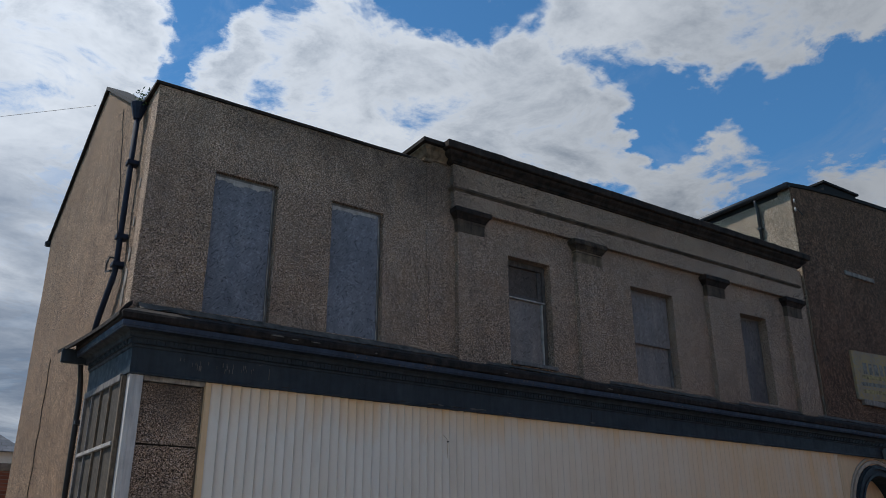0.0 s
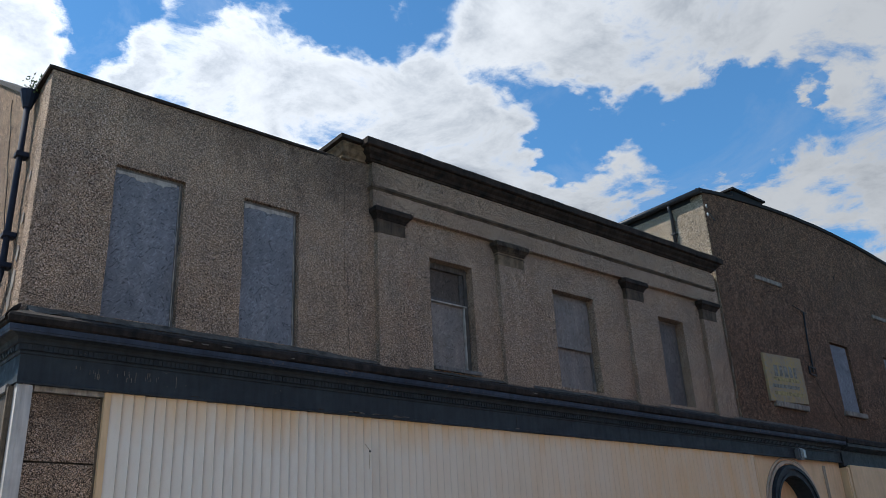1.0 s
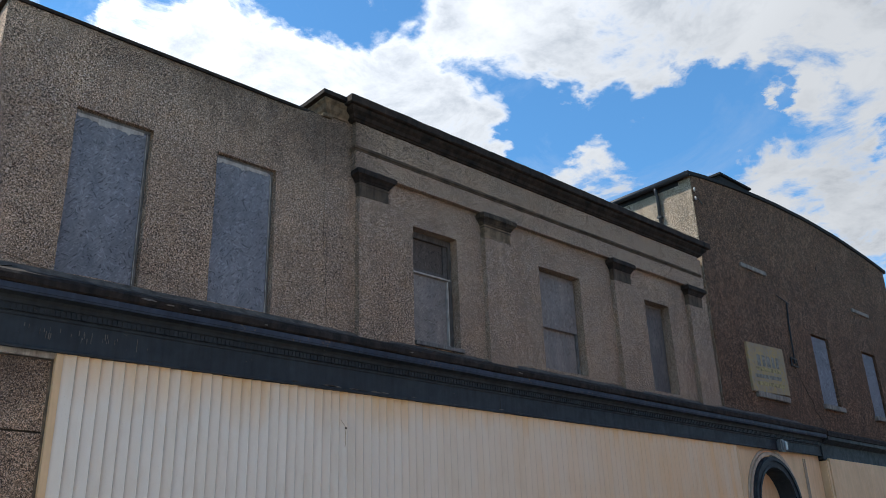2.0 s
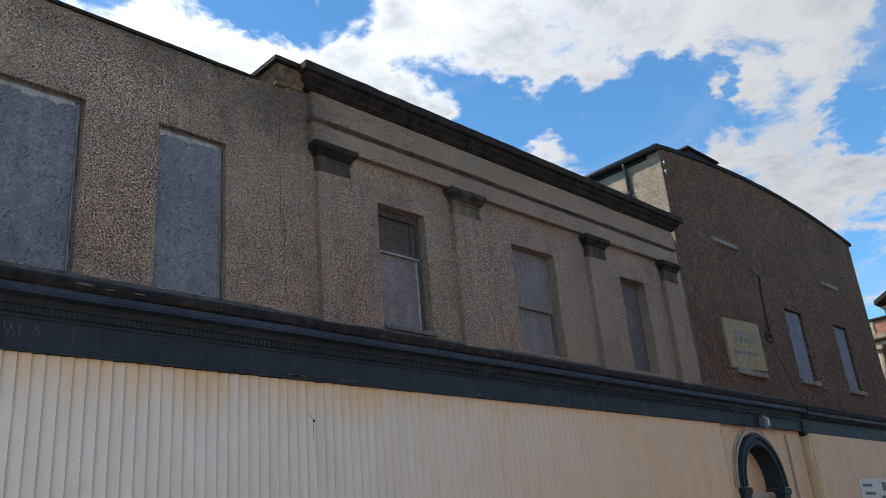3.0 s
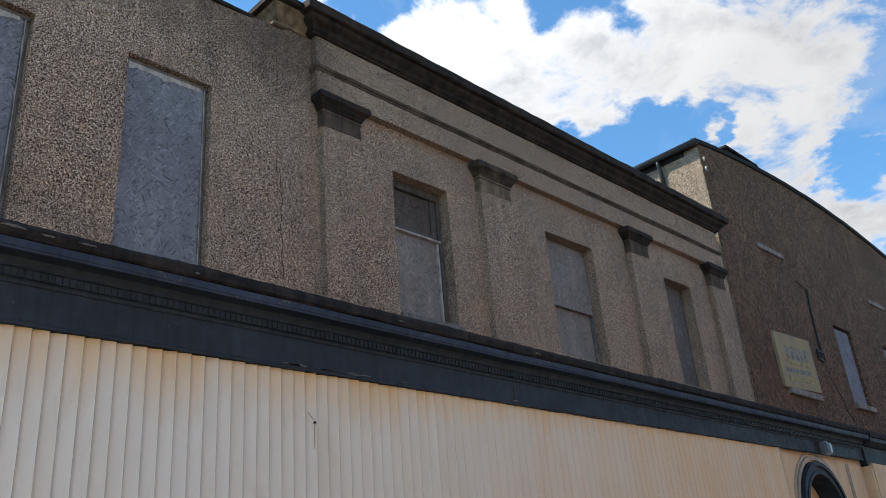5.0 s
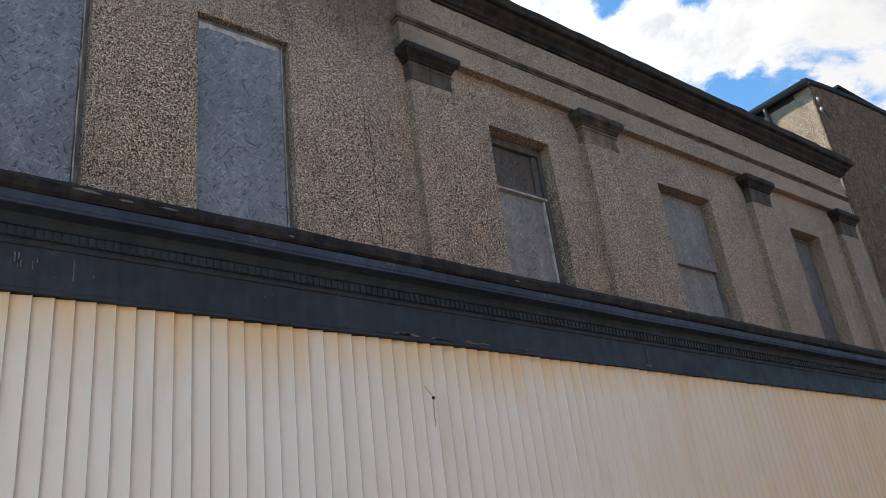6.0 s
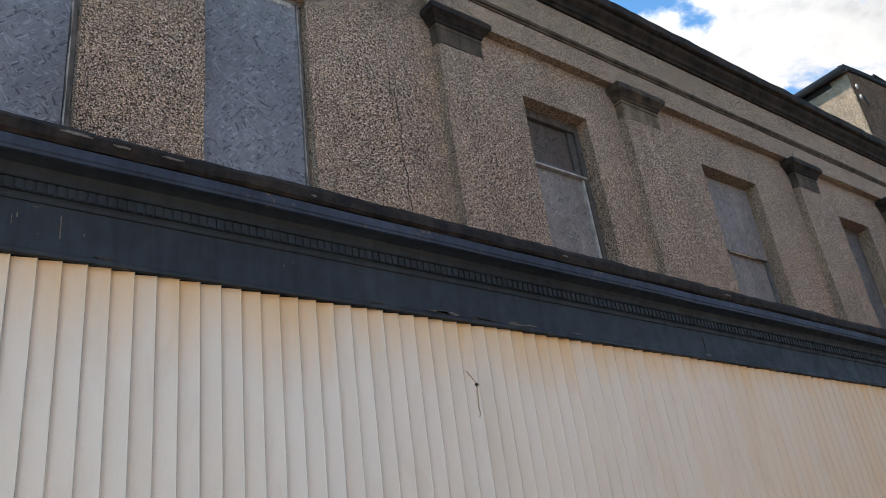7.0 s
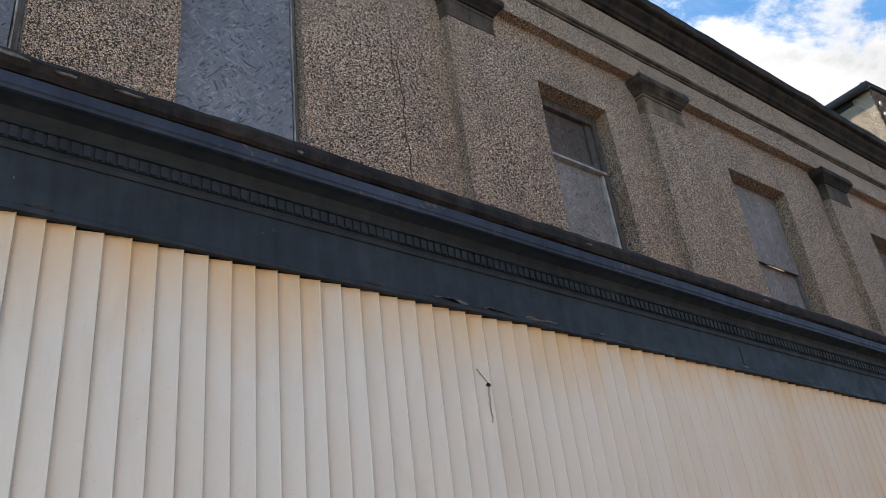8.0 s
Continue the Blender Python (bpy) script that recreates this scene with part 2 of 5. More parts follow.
def strand_board(light, dark):
    """Pressed board of wood strands, weathered grey."""
    def paint(n, p):
        layers = []
        for turn, scale, shift in ((0.5, 1.0, 0.0), (-0.7, 1.15, 3.1), (1.35, 0.9, 7.7)):
            r = n.tree.nodes.new("ShaderNodeVectorRotate")
            r.rotation_type = "Y_AXIS"
            r.inputs["Angle"].default_value = turn
            wob = n.add("ShaderNodeVectorMath", {0: p, 1: n.scaled(n.noise(p, 7.0 + shift, 2.0, out=1), (0.022, 0.022, 0.022))}, operation="ADD")
            n.tree.links.new(wob, r.inputs["Vector"])
            v = n.tree.nodes.new("ShaderNodeTexVoronoi")
            v.inputs["Scale"].default_value = 1.0
            n.tree.links.new(n.scaled(r.outputs[0], (78.0 * scale, 12.0, 14.0 * scale)), v.inputs["Vector"])
            layers.append((n.add("ShaderNodeSeparateColor", {0: v.outputs["Color"]}), v.outputs["Distance"]))
        pick = n.noise(p, 15.0, 2.0)
        a = n.mix(n.ramp(pick, [(0.44, 0.0), (0.46, 1.0)]), layers[0][0], layers[1][0])
        a = n.mix(n.ramp(n.noise(p, 18.0, 2.0), [(0.55, 0.0), (0.57, 1.0)]), a, layers[2][0])
        flake = n.ramp(a, [(0.0, dark), (0.06, dark), (0.13, tuple(0.35 * d + 0.65 * l for d, l in zip(dark, light))), (0.5, tuple(0.15 * d + 0.85 * l for d, l in zip(dark, light))), (0.85, tuple(1.06 * c for c in light)), (1.0, tuple(1.4 * c for c in light))])
        wash = n.ramp(n.noise(n.scaled(p, (5.0, 5.0, 0.9)), 1.0, 6.0, 0.6, 0.6), [(0.3, (0.86, 0.87, 0.9)), (0.52, (1.0, 1.0, 1.0)), (0.72, (1.22, 1.2, 1.17))])
        dirt = n.ramp(n.noise(p, 1.3, 5.0, 0.6), [(0.3, 0.78), (0.7, 1.1)])
        col = n.mix(1.0, n.mix(1.0, flake, wash, "MULTIPLY"), dirt, "MULTIPLY")
        return dict(colour=col, rough=0.85, height=a, strength=0.35, depth=0.002, spec=0.25)
    return paint


def old_wood(light, dark):
    def paint(n, p):
        grain = n.noise(n.scaled(p, (55.0, 55.0, 3.5)), 1.0, 6.0, 0.65, 0.4)
        col = n.ramp(grain, [(0.3, dark), (0.65, light)])
        col = n.mix(1.0, col, n.ramp(n.noise(p, 9.0, 6.0, 0.6), [(0.3, 0.6), (0.6, 1.1)]), "MULTIPLY")
        return dict(colour=col, rough=0.8, height=grain, strength=0.5, depth=0.003)
    return paint


def brickwork(tones, mortar, along="x"):
    def paint(n, p):
        b = n.tree.nodes.new("ShaderNodeTexBrick")
        for key, val in (("Scale", 1.0), ("Brick Width", 0.225), ("Row Height", 0.075), ("Mortar Size", 0.006)):
            b.inputs[key].default_value = val
        sep = n.tree.nodes.new("ShaderNodeSeparateXYZ")
        n.tree.links.new(p, sep.inputs[0])
        n.tree.links.new(n.add("ShaderNodeCombineXYZ", {0: sep.outputs[0 if along == "x" else 1], 1: sep.outputs[2]}), b.inputs["Vector"])
        for key, c in (("Color1", tones[0]), ("Color2", tones[1]), ("Mortar", mortar)):
            b.inputs[key].default_value = (*c, 1)
        col = n.mix(1.0, b.outputs[0], n.ramp(n.noise(p, 3.0, 6.0, 0.65), [(0.3, 0.65), (0.7, 1.15)]), "MULTIPLY")
        return dict(colour=col, rough=0.9, height=n.math("SUBTRACT", 1.0, b.outputs[1]), strength=0.6, depth=0.006)
    return paint


def slates(n, p):
    b = n.tree.nodes.new("ShaderNodeTexBrick")
    for key, val in (("Scale", 1.0), ("Brick Width", 0.3), ("Row Height", 0.22), ("Mortar Size", 0.008)):
        b.inputs[key].default_value = val
    n.tree.links.new(p, b.inputs["Vector"])
    for key, c in (("Color1", (0.085, 0.088, 0.10)), ("Color2", (0.13, 0.13, 0.14)), ("Mortar", (0.02, 0.02, 0.02))):
        b.inputs[key].default_value = (*c, 1)
    return dict(colour=n.mix(1.0, b.outputs[0], n.ramp(n.noise(p, 2.0, 6.0), [(0.3, 0.7), (0.7, 1.2)]), "MULTIPLY"), rough=0.6, height=b.outputs[1], strength=0.4, depth=0.01)


def faded_sign(n, p):
    f = n.noise(p, 3.2, 8.0, 0.7, 0.6)
    col = n.ramp(f, [(0.32, (0.27, 0.21, 0.15)), (0.5, (0.36, 0.265, 0.15)), (0.66, (0.44, 0.30, 0.11))])
    col = n.mix(n.ramp(n.noise(p, 14.0, 8.0, 0.75), [(0.52, 0.0), (0.6, 1.0)]), col, (0.30, 0.26, 0.20))
    return dict(colour=col, spec=0.15, rough=0.85, height=f, strength=0.2, depth=0.002)


def smooth_paint(colour, rough=0.5, vary=0.12, scale=6.0):
    def paint(n, p):
        col = n.mix(1.0, n.ramp(n.noise(p, scale, 6.0, 0.6), [(0.3, 1 - vary), (0.7, 1 + vary)]), colour, "MULTIPLY")
        return dict(colour=col, rough=rough, height=n.noise(p, 40.0, 4.0), strength=0.2, depth=0.002)
    return paint


def tarmac(n, p):
    col = n.ramp(n.noise(p, 140.0, 3.0), [(0.3, (0.045, 0.044, 0.043)), (0.7, (0.125, 0.12, 0.115))])
    col = n.mix(1.0, col, n.ramp(n.noise(p, 0.5, 6.0), [(0.3, 0.7), (0.7, 1.2)]), "MULTIPLY")
    return dict(colour=col, rough=0.9, height=n.noise(p, 120.0, 3.0), strength=0.6, depth=0.006)


def glazing(n, p):
    return dict(colour=n.ramp(n.noise(p, 5.0, 6.0), [(0.3, (0.03, 0.032, 0.035)), (0.7, (0.09, 0.09, 0.085))]), rough=n.ramp(n.noise(p, 8.0, 5.0), [(0.3, 0.06), (0.75, 0.3)]), height=None, spec=0.6)


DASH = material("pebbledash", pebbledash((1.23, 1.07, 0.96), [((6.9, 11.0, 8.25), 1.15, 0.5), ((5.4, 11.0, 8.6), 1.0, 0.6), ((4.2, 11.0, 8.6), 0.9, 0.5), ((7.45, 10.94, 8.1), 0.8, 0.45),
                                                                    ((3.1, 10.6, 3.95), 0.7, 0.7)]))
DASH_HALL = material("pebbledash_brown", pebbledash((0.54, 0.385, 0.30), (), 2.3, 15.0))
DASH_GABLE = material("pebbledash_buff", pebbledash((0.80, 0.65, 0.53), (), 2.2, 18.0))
# hall's side wall: part of its sunlight is painted in as a paler tint
DASH_SUNLIT = material("pebbledash_sunlit", pebbledash((1.1, 1.06, 0.98)))
BLUE = material("navy_paint", old_paint((0.037, 0.046, 0.053), (0.022, 0.028, 0.034), 0.86, (0.16, 0.13, 0.10), 0.6))
# lighter copy of the navy, with the edge's satin sheen in its colour
BLUE_EDGE = material("navy_paint_edge", old_paint((0.05, 0.066, 0.098), (0.028, 0.038, 0.058), 0.8, (0.15, 0.11, 0.08), 0.6))
CAPPING = material("weathered_capping", plain_stone((0.05, 0.037, 0.029), (0.012, 0.010, 0.009), 6.0))
FILLET = material("mortar_fillet", plain_stone((0.17, 0.14, 0.11), (0.07, 0.06, 0.05), 5.0))
SOOT_STONE = material("sooty_stone", plain_stone((0.056, 0.037, 0.026), (0.012, 0.0095, 0.008), 3.5))
SANDSTONE = material("sandstone", plain_stone((0.27, 0.19, 0.115), (0.11, 0.078, 0.05), 5.0))
GRIMY_STONE = material("half_black_stone", plain_stone((0.12, 0.085, 0.055), (0.02, 0.016, 0.013), 6.0))
DULL_STONE = material("grimy_sandstone", plain_stone((0.14, 0.10, 0.068), (0.055, 0.04, 0.028), 4.0))
SILL_STONE = material("sill_stone", plain_stone((0.34, 0.29, 0.24), (0.20, 0.17, 0.14), 7.0))
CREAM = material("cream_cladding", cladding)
CREAM_WALL = material("cream_render", old_paint((0.80, 0.555, 0.32), (0.70, 0.465, 0.25), 0.93, (0.35, 0.30, 0.25), 0.6, 0.96))
CREAM_DIRTY = material("cream_moulding", old_paint((0.58, 0.47, 0.35), (0.40, 0.31, 0.22), 0.86, (0.20, 0.15, 0.11), 0.6))
WHITE_TIMBER = material("white_timber", old_paint((0.66, 0.62, 0.57), (0.48, 0.44, 0.40), 0.84, (0.22, 0.18, 0.15), 0.55))
OSB_BLUE = material("strand_board_blue_grey", strand_board((0.222, 0.222, 0.236), (0.102, 0.102, 0.11)))
OSB_GREY = material("strand_board_grey", strand_board((0.255, 0.22, 0.195), (0.15, 0.128, 0.113)))
WOOD = material("grey_timber", old_wood((0.24, 0.215, 0.195), (0.085, 0.077, 0.07)))
BARE_WOOD = material("pale_timber", old_wood((0.52, 0.48, 0.43), (0.30, 0.27, 0.24)))
DARK_TIMBER = material("dark_timber", old_wood((0.135, 0.115, 0.10), (0.045, 0.038, 0.032)))
OSB_DIM = material("strand_board_dull", strand_board((0.16, 0.142, 0.13), (0.07, 0.062, 0.056)))
OSB_DARK = material("strand_board_stained", strand_board((0.105, 0.082, 0.066), (0.045, 0.036, 0.03)))
BOARDED = material("stained_boards", old_wood((0.22, 0.165, 0.11), (0.07, 0.05, 0.035)))
IRON = material("black_iron", smooth_paint((0.02, 0.021, 0.024), 0.45, 0.3))
NAVY_IRON = material("navy_iron", smooth_paint((0.014, 0.02, 0.038), 0.8, 0.3))
LEAD = material("dark_felt", smooth_paint((0.014, 0.013, 0.0125), 0.9, 0.35))
DARK = material("dark_hole", smooth_paint((0.012, 0.010, 0.009), 0.9))
RUST = material("rusty_split", smooth_paint((0.52, 0.37, 0.22), 0.8, 0.3, 30.0))
CRACK = material("crack_dirt", smooth_paint((0.045, 0.036, 0.028), 0.95, 0.3, 30.0))
WHITE_CERAMIC = material("white_ceramic", smooth_paint((0.36, 0.34, 0.31), 0.35, 0.12))
GREY_PLASTIC = material("grey_plastic", smooth_paint((0.16, 0.165, 0.17), 0.4, 0.15))
LAMP_GLASS = material("lamp_glass", smooth_paint((0.36, 0.36, 0.35), 0.25, 0.08))
SIGN = material("faded_yellow_board", faded_sign)
SIGN_INK = material("faded_lettering", smooth_paint((0.20, 0.18, 0.14), 0.7, 0.6, 14.0))
SIGN_PALE = material("faded_lettering_yellow", smooth_paint((0.31, 0.235, 0.09), 0.7, 0.6, 14.0))
NOTICE = material("white_notice", smooth_paint((0.62, 0.55, 0.47), 0.5, 0.06))
INK = material("dark_print", smooth_paint((0.05, 0.05, 0.055), 0.5, 0.2))
BRICK_Y = material("red_brick_side", brickwork(((0.36, 0.13, 0.075), (0.27, 0.10, 0.06)), (0.30, 0.25, 0.20), "y"))
BRICK_X = material("red_brick", brickwork(((0.34, 0.125, 0.075), (0.25, 0.095, 0.06)), (0.30, 0.26, 0.22), "x"))
ASHLAR = material("pale_ashlar", plain_stone((0.42, 0.34, 0.23), (0.24, 0.19, 0.13), 2.0))
SLATE = material("slate", slates)
RENDER_PALE = material("pale_render", smooth_paint((0.80, 0.70, 0.58), 0.85, 0.08, 1.5))
TARMAC = material("tarmac", tarmac)
FLAGS = material("paving", plain_stone((0.34, 0.305, 0.265), (0.24, 0.215, 0.185), 2.0))
GLASS = material("dirty_glass", glazing)
GRIMY = material("grimy_pane", old_wood((0.10, 0.075, 0.05), (0.025, 0.02, 0.016)))
PALE_CHIP = material("pale_chip", smooth_paint((0.17, 0.145, 0.12), 0.85, 0.4, 40.0))
LEAF = material("weed_leaf", smooth_paint((0.07, 0.11, 0.035), 0.6, 0.4, 40.0))


# ---- building blocks ----
def put(ob, parent):
    ob.parent = parent
    ob.matrix_parent_inverse = parent.matrix_basis.inverted()
    return ob


def thing(name, at, label, category, group="", kind=""):
    e = new(name)
    e.empty_display_size = 0.2
    e.matrix_basis = Matrix.Translation(at)
    return tagged(e, label, category, group, kind)


def mesh_of(name, bm, mat, soft=False):
    bmesh.ops.recalc_face_normals(bm, faces=bm.faces)
    me = bpy.data.meshes.new(name)
    bm.to_mesh(me)
    bm.free()
    me.materials.append(mat)
    if soft:
        for p in me.polygons:
            p.use_smooth = True
    return me


def part(name, bm, mat, parent, label="", soft=False):
    ob = put(new(name, mesh_of(name, bm, mat, soft)), parent)
    if label:
        ob["label"] = label
    return ob


def box(x0, x1, y0, y1, z0, z1, bevel=0.0, bm=None):
    own = bmesh.new()
    bmesh.ops.create_cube(own, size=1.0)
    for v in own.verts:
        v.co = ((x0 + x1) / 2 + v.co.x * (x1 - x0), (y0 + y1) / 2 + v.co.y * (y1 - y0), (z0 + z1) / 2 + v.co.z * (z1 - z0))
    if bevel:
        bmesh.ops.bevel(own, geom=own.edges[:], offset=bevel, segments=2, affect="EDGES")
    return own if bm is None else join(bm, own)


def join(bm, other):
    tmp = bpy.data.meshes.new("tmp")
    other.to_mesh(tmp)
    other.free()
    bm.from_mesh(tmp)
    bpy.data.meshes.remove(tmp)
    return bm


def spread(lo, hi, step):
    k = max(1, int(math.ceil((hi - lo) / step)))
    return [lo + (hi - lo) * i / k for i in range(k + 1)]


def pierced(u_cuts, z_cuts, holes, at, thick, top=None, rough=0.0, seed=0.0):
    """A wall standing on a grid of cuts, with rectangular holes through it. at(u, z, d) gives the place at depth d behind the face."""
    bm = bmesh.new()
    made = {}

    def vert(i, j, k):
        if (i, j, k) not in made:
            u, z = u_cuts[i], z_cuts[j]
            if top is not None and j == len(z_cuts) - 1:
                z = top(u)
            w = Vector(at(u, z, thick * k))
            if rough:
                w += noise.noise_vector(Vector((u * 2.1 + seed, z * 2.1, k * 9.0))) * rough
                w += noise.noise_vector(Vector((u * 17.0 + seed, z * 17.0, k * 9.0))) * rough * 0.45
            made[i, j, k] = bm.verts.new(w)
        return made[i, j, k]

    def filled(i, j):
        if not (0 <= i < len(u_cuts) - 1 and 0 <= j < len(z_cuts) - 1):
            return False
        u, z = (u_cuts[i] + u_cuts[i + 1]) / 2, (z_cuts[j] + z_cuts[j + 1]) / 2
        return not any(a < u < b and c < z < d for a, b, c, d in holes)

    for i in range(len(u_cuts) - 1):
        for j in range(len(z_cuts) - 1):
            if not filled(i, j):
                continue
            for k in (0, 1):
                bm.faces.new([vert(i, j, k), vert(i + 1, j, k), vert(i + 1, j + 1, k), vert(i, j + 1, k)])
            for di, dj, a, b in ((-1, 0, (0, 0), (0, 1)), (1, 0, (1, 0), (1, 1)), (0, -1, (0, 0), (1, 0)), (0, 1, (0, 1), (1, 1))):
                if not filled(i + di, j + dj):
                    p, q = (i + a[0], j + a[1]), (i + b[0], j + b[1])
                    bm.faces.new([vert(*p, 0), vert(*q, 0), vert(*q, 1), vert(*p, 1)])
    return bm


def cuts(lo, hi, edges, step):
    marks = sorted({round(v, 4) for v in (lo, hi, *edges) if lo <= v <= hi})
    out = []
    for a, b in zip(marks, marks[1:]):
        out += spread(a, b, step)[:-1]
    return out + [marks[-1]]


def sweep(path, profile, step=0.0, jitter=None, caps=True):
    """A moulding: a closed profile of (outward, z) drawn along a path of (x, y), mitred at its corners; outward is to the right of the way."""
    pts = [Vector(p) for p in path]
    stations = []
    for i, p in enumerate(pts):
        dirs = []
        if i:
            dirs.append((p - pts[i - 1]).normalized())
        if i < len(pts) - 1:
            dirs.append((pts[i + 1] - p).normalized())
        rights = [Vector((d.y, -d.x)) for d in dirs]
        if len(rights) == 2:
            m = (rights[0] + rights[1]) / (1 + rights[0].dot(rights[1]))
        else:
            m = rights[0]
        stations.append((p, m))
        if step and i < len(pts) - 1:
            r = Vector((dirs[-1].y, -dirs[-1].x))
            length = (pts[i + 1] - p).length
            for s in spread(0.0, length, step)[1:-1]:
                if 0.3 < s < length - 0.3 or length < 0.1:
                    stations.append((p + dirs[-1] * s, r))
    bm = bmesh.new()
    rings = []
    for s, (p, m) in enumerate(stations):
        ring = []
        for k, (o, z) in enumerate(profile):
            if jitter:
                o, z = jitter(p, k, o, z)
            q = p + m * o
            ring.append(bm.verts.new((q.x, q.y, z)))
        rings.append(ring)
    n = len(profile)
    for a, b in zip(rings, rings[1:]):
        for k in range(n):
            bm.faces.new((a[k], b[k], b[(k + 1) % n], a[(k + 1) % n]))
    if caps:
        bm.faces.new(rings[0])
        bm.faces.new(rings[-1][::-1])
    return bm


def tube(points, radius, sides=8, bm=None):
    """A round bar along points."""
    bm = bm or bmesh.new()
    pts = [Vector(p) for p in points]
    rings = []
    for i, p in enumerate(pts):
        d = (pts[min(i + 1, len(pts) - 1)] - pts[max(i - 1, 0)]).normalized()
        side = d.cross(Vector((0.31, 0.17, 0.93)) if abs(d.z) < 0.95 else Vector((1, 0, 0))).normalized()
        up = d.cross(side)
        rings.append([bm.verts.new(p + (side * math.cos(a) + up * math.sin(a)) * radius) for a in (2 * math.pi * k / sides for k in range(sides))])
    for a, b in zip(rings, rings[1:]):
        for k in range(sides):
            bm.faces.new((a[k], b[k], b[(k + 1) % sides], a[(k + 1) % sides]))
    bm.faces.new(rings[0])
    bm.faces.new(rings[-1][::-1])
    return bm


def ribbon(points, width, y, bm=None):
    """A thin jagged crack on a wall that faces the street: points of (x, z)."""
    bm = bm or bmesh.new()
    last = None
    for i, (x, z) in enumerate(points):
        w = width * (0.4 + 0.6 * abs(noise.noise(Vector((x * 9, z * 9, 1.7)))) * 2)
        pair = [bm.verts.new((x - w / 2, y, z)), bm.verts.new((x + w / 2, y, z)), bm.verts.new((x, y + 0.01, z))]
        if last:
            bm.faces.new((last[0], last[1], pair[1], pair[0]))
            bm.faces.new((last[1], last[2], pair[2], pair[1]))
            bm.faces.new((last[2], last[0], pair[0], pair[2]))
        last = pair
    return bm


def jagged(x0, z0, x1, z1, step=0.07, wild=0.03, seed=0.0):
    out = []
    k = max(2, int(math.hypot(x1 - x0, z1 - z0) / step))
    for i in range(k + 1):
        f = i / k
        off = noise.noise(Vector((seed, f * k * 0.35, 0.0))) * wild * 2 + noise.noise(Vector((seed + 5, f * k * 1.3, 0.0))) * wild * 0.6
        out.append((x0 + (x1 - x0) * f + off, z0 + (z1 - z0) * f))
    return out

# ---- ground ----
def build_ground():
    bm = bmesh.new()
    bmesh.ops.create_grid(bm, x_segments=8, y_segments=8, size=900)
    for v in bm.verts:
        v.co.z = -0.16
    tagged(new("ground", mesh_of("ground", bm, FLAGS)), "grey ground of the town round the street", "ground", kind="structure")
    tagged(new("road", mesh_of("road", box(-70, 120, -4.2, 8.0, -0.5, -0.12), TARMAC)), "worn dark tarmac street before the shops", "road", kind="structure")
    tagged(new("pavement", mesh_of("pavement", box(-70, 120, 8.15, 10.95, -0.5, 0.0), FLAGS)), "grey paved footway along the shop fronts", "pavement", kind="structure")
    tagged(new("kerb", mesh_of("kerb", box(-70, 120, 8.0, 8.15, -0.5, 0.005, 0.012), FLAGS)), "grey stone kerb between footway and road", "kerb", kind="structure")
    tagged(new("pavement_far", mesh_of("pavement_far", box(-70, 120, -6.5, -4.2, -0.5, 0.0), FLAGS)), "grey paved footway across the street", "pavement", kind="structure")


# ---- walls and mouldings of the two old shops ----
Y_LEFT, Y_BLOCK, Y_PIL, Y_HALL = 11.02, 10.94, 10.835, 10.96
GABLE_X = 2.54


def facing(y):
    return lambda u, z, d: (u, y + d, z)


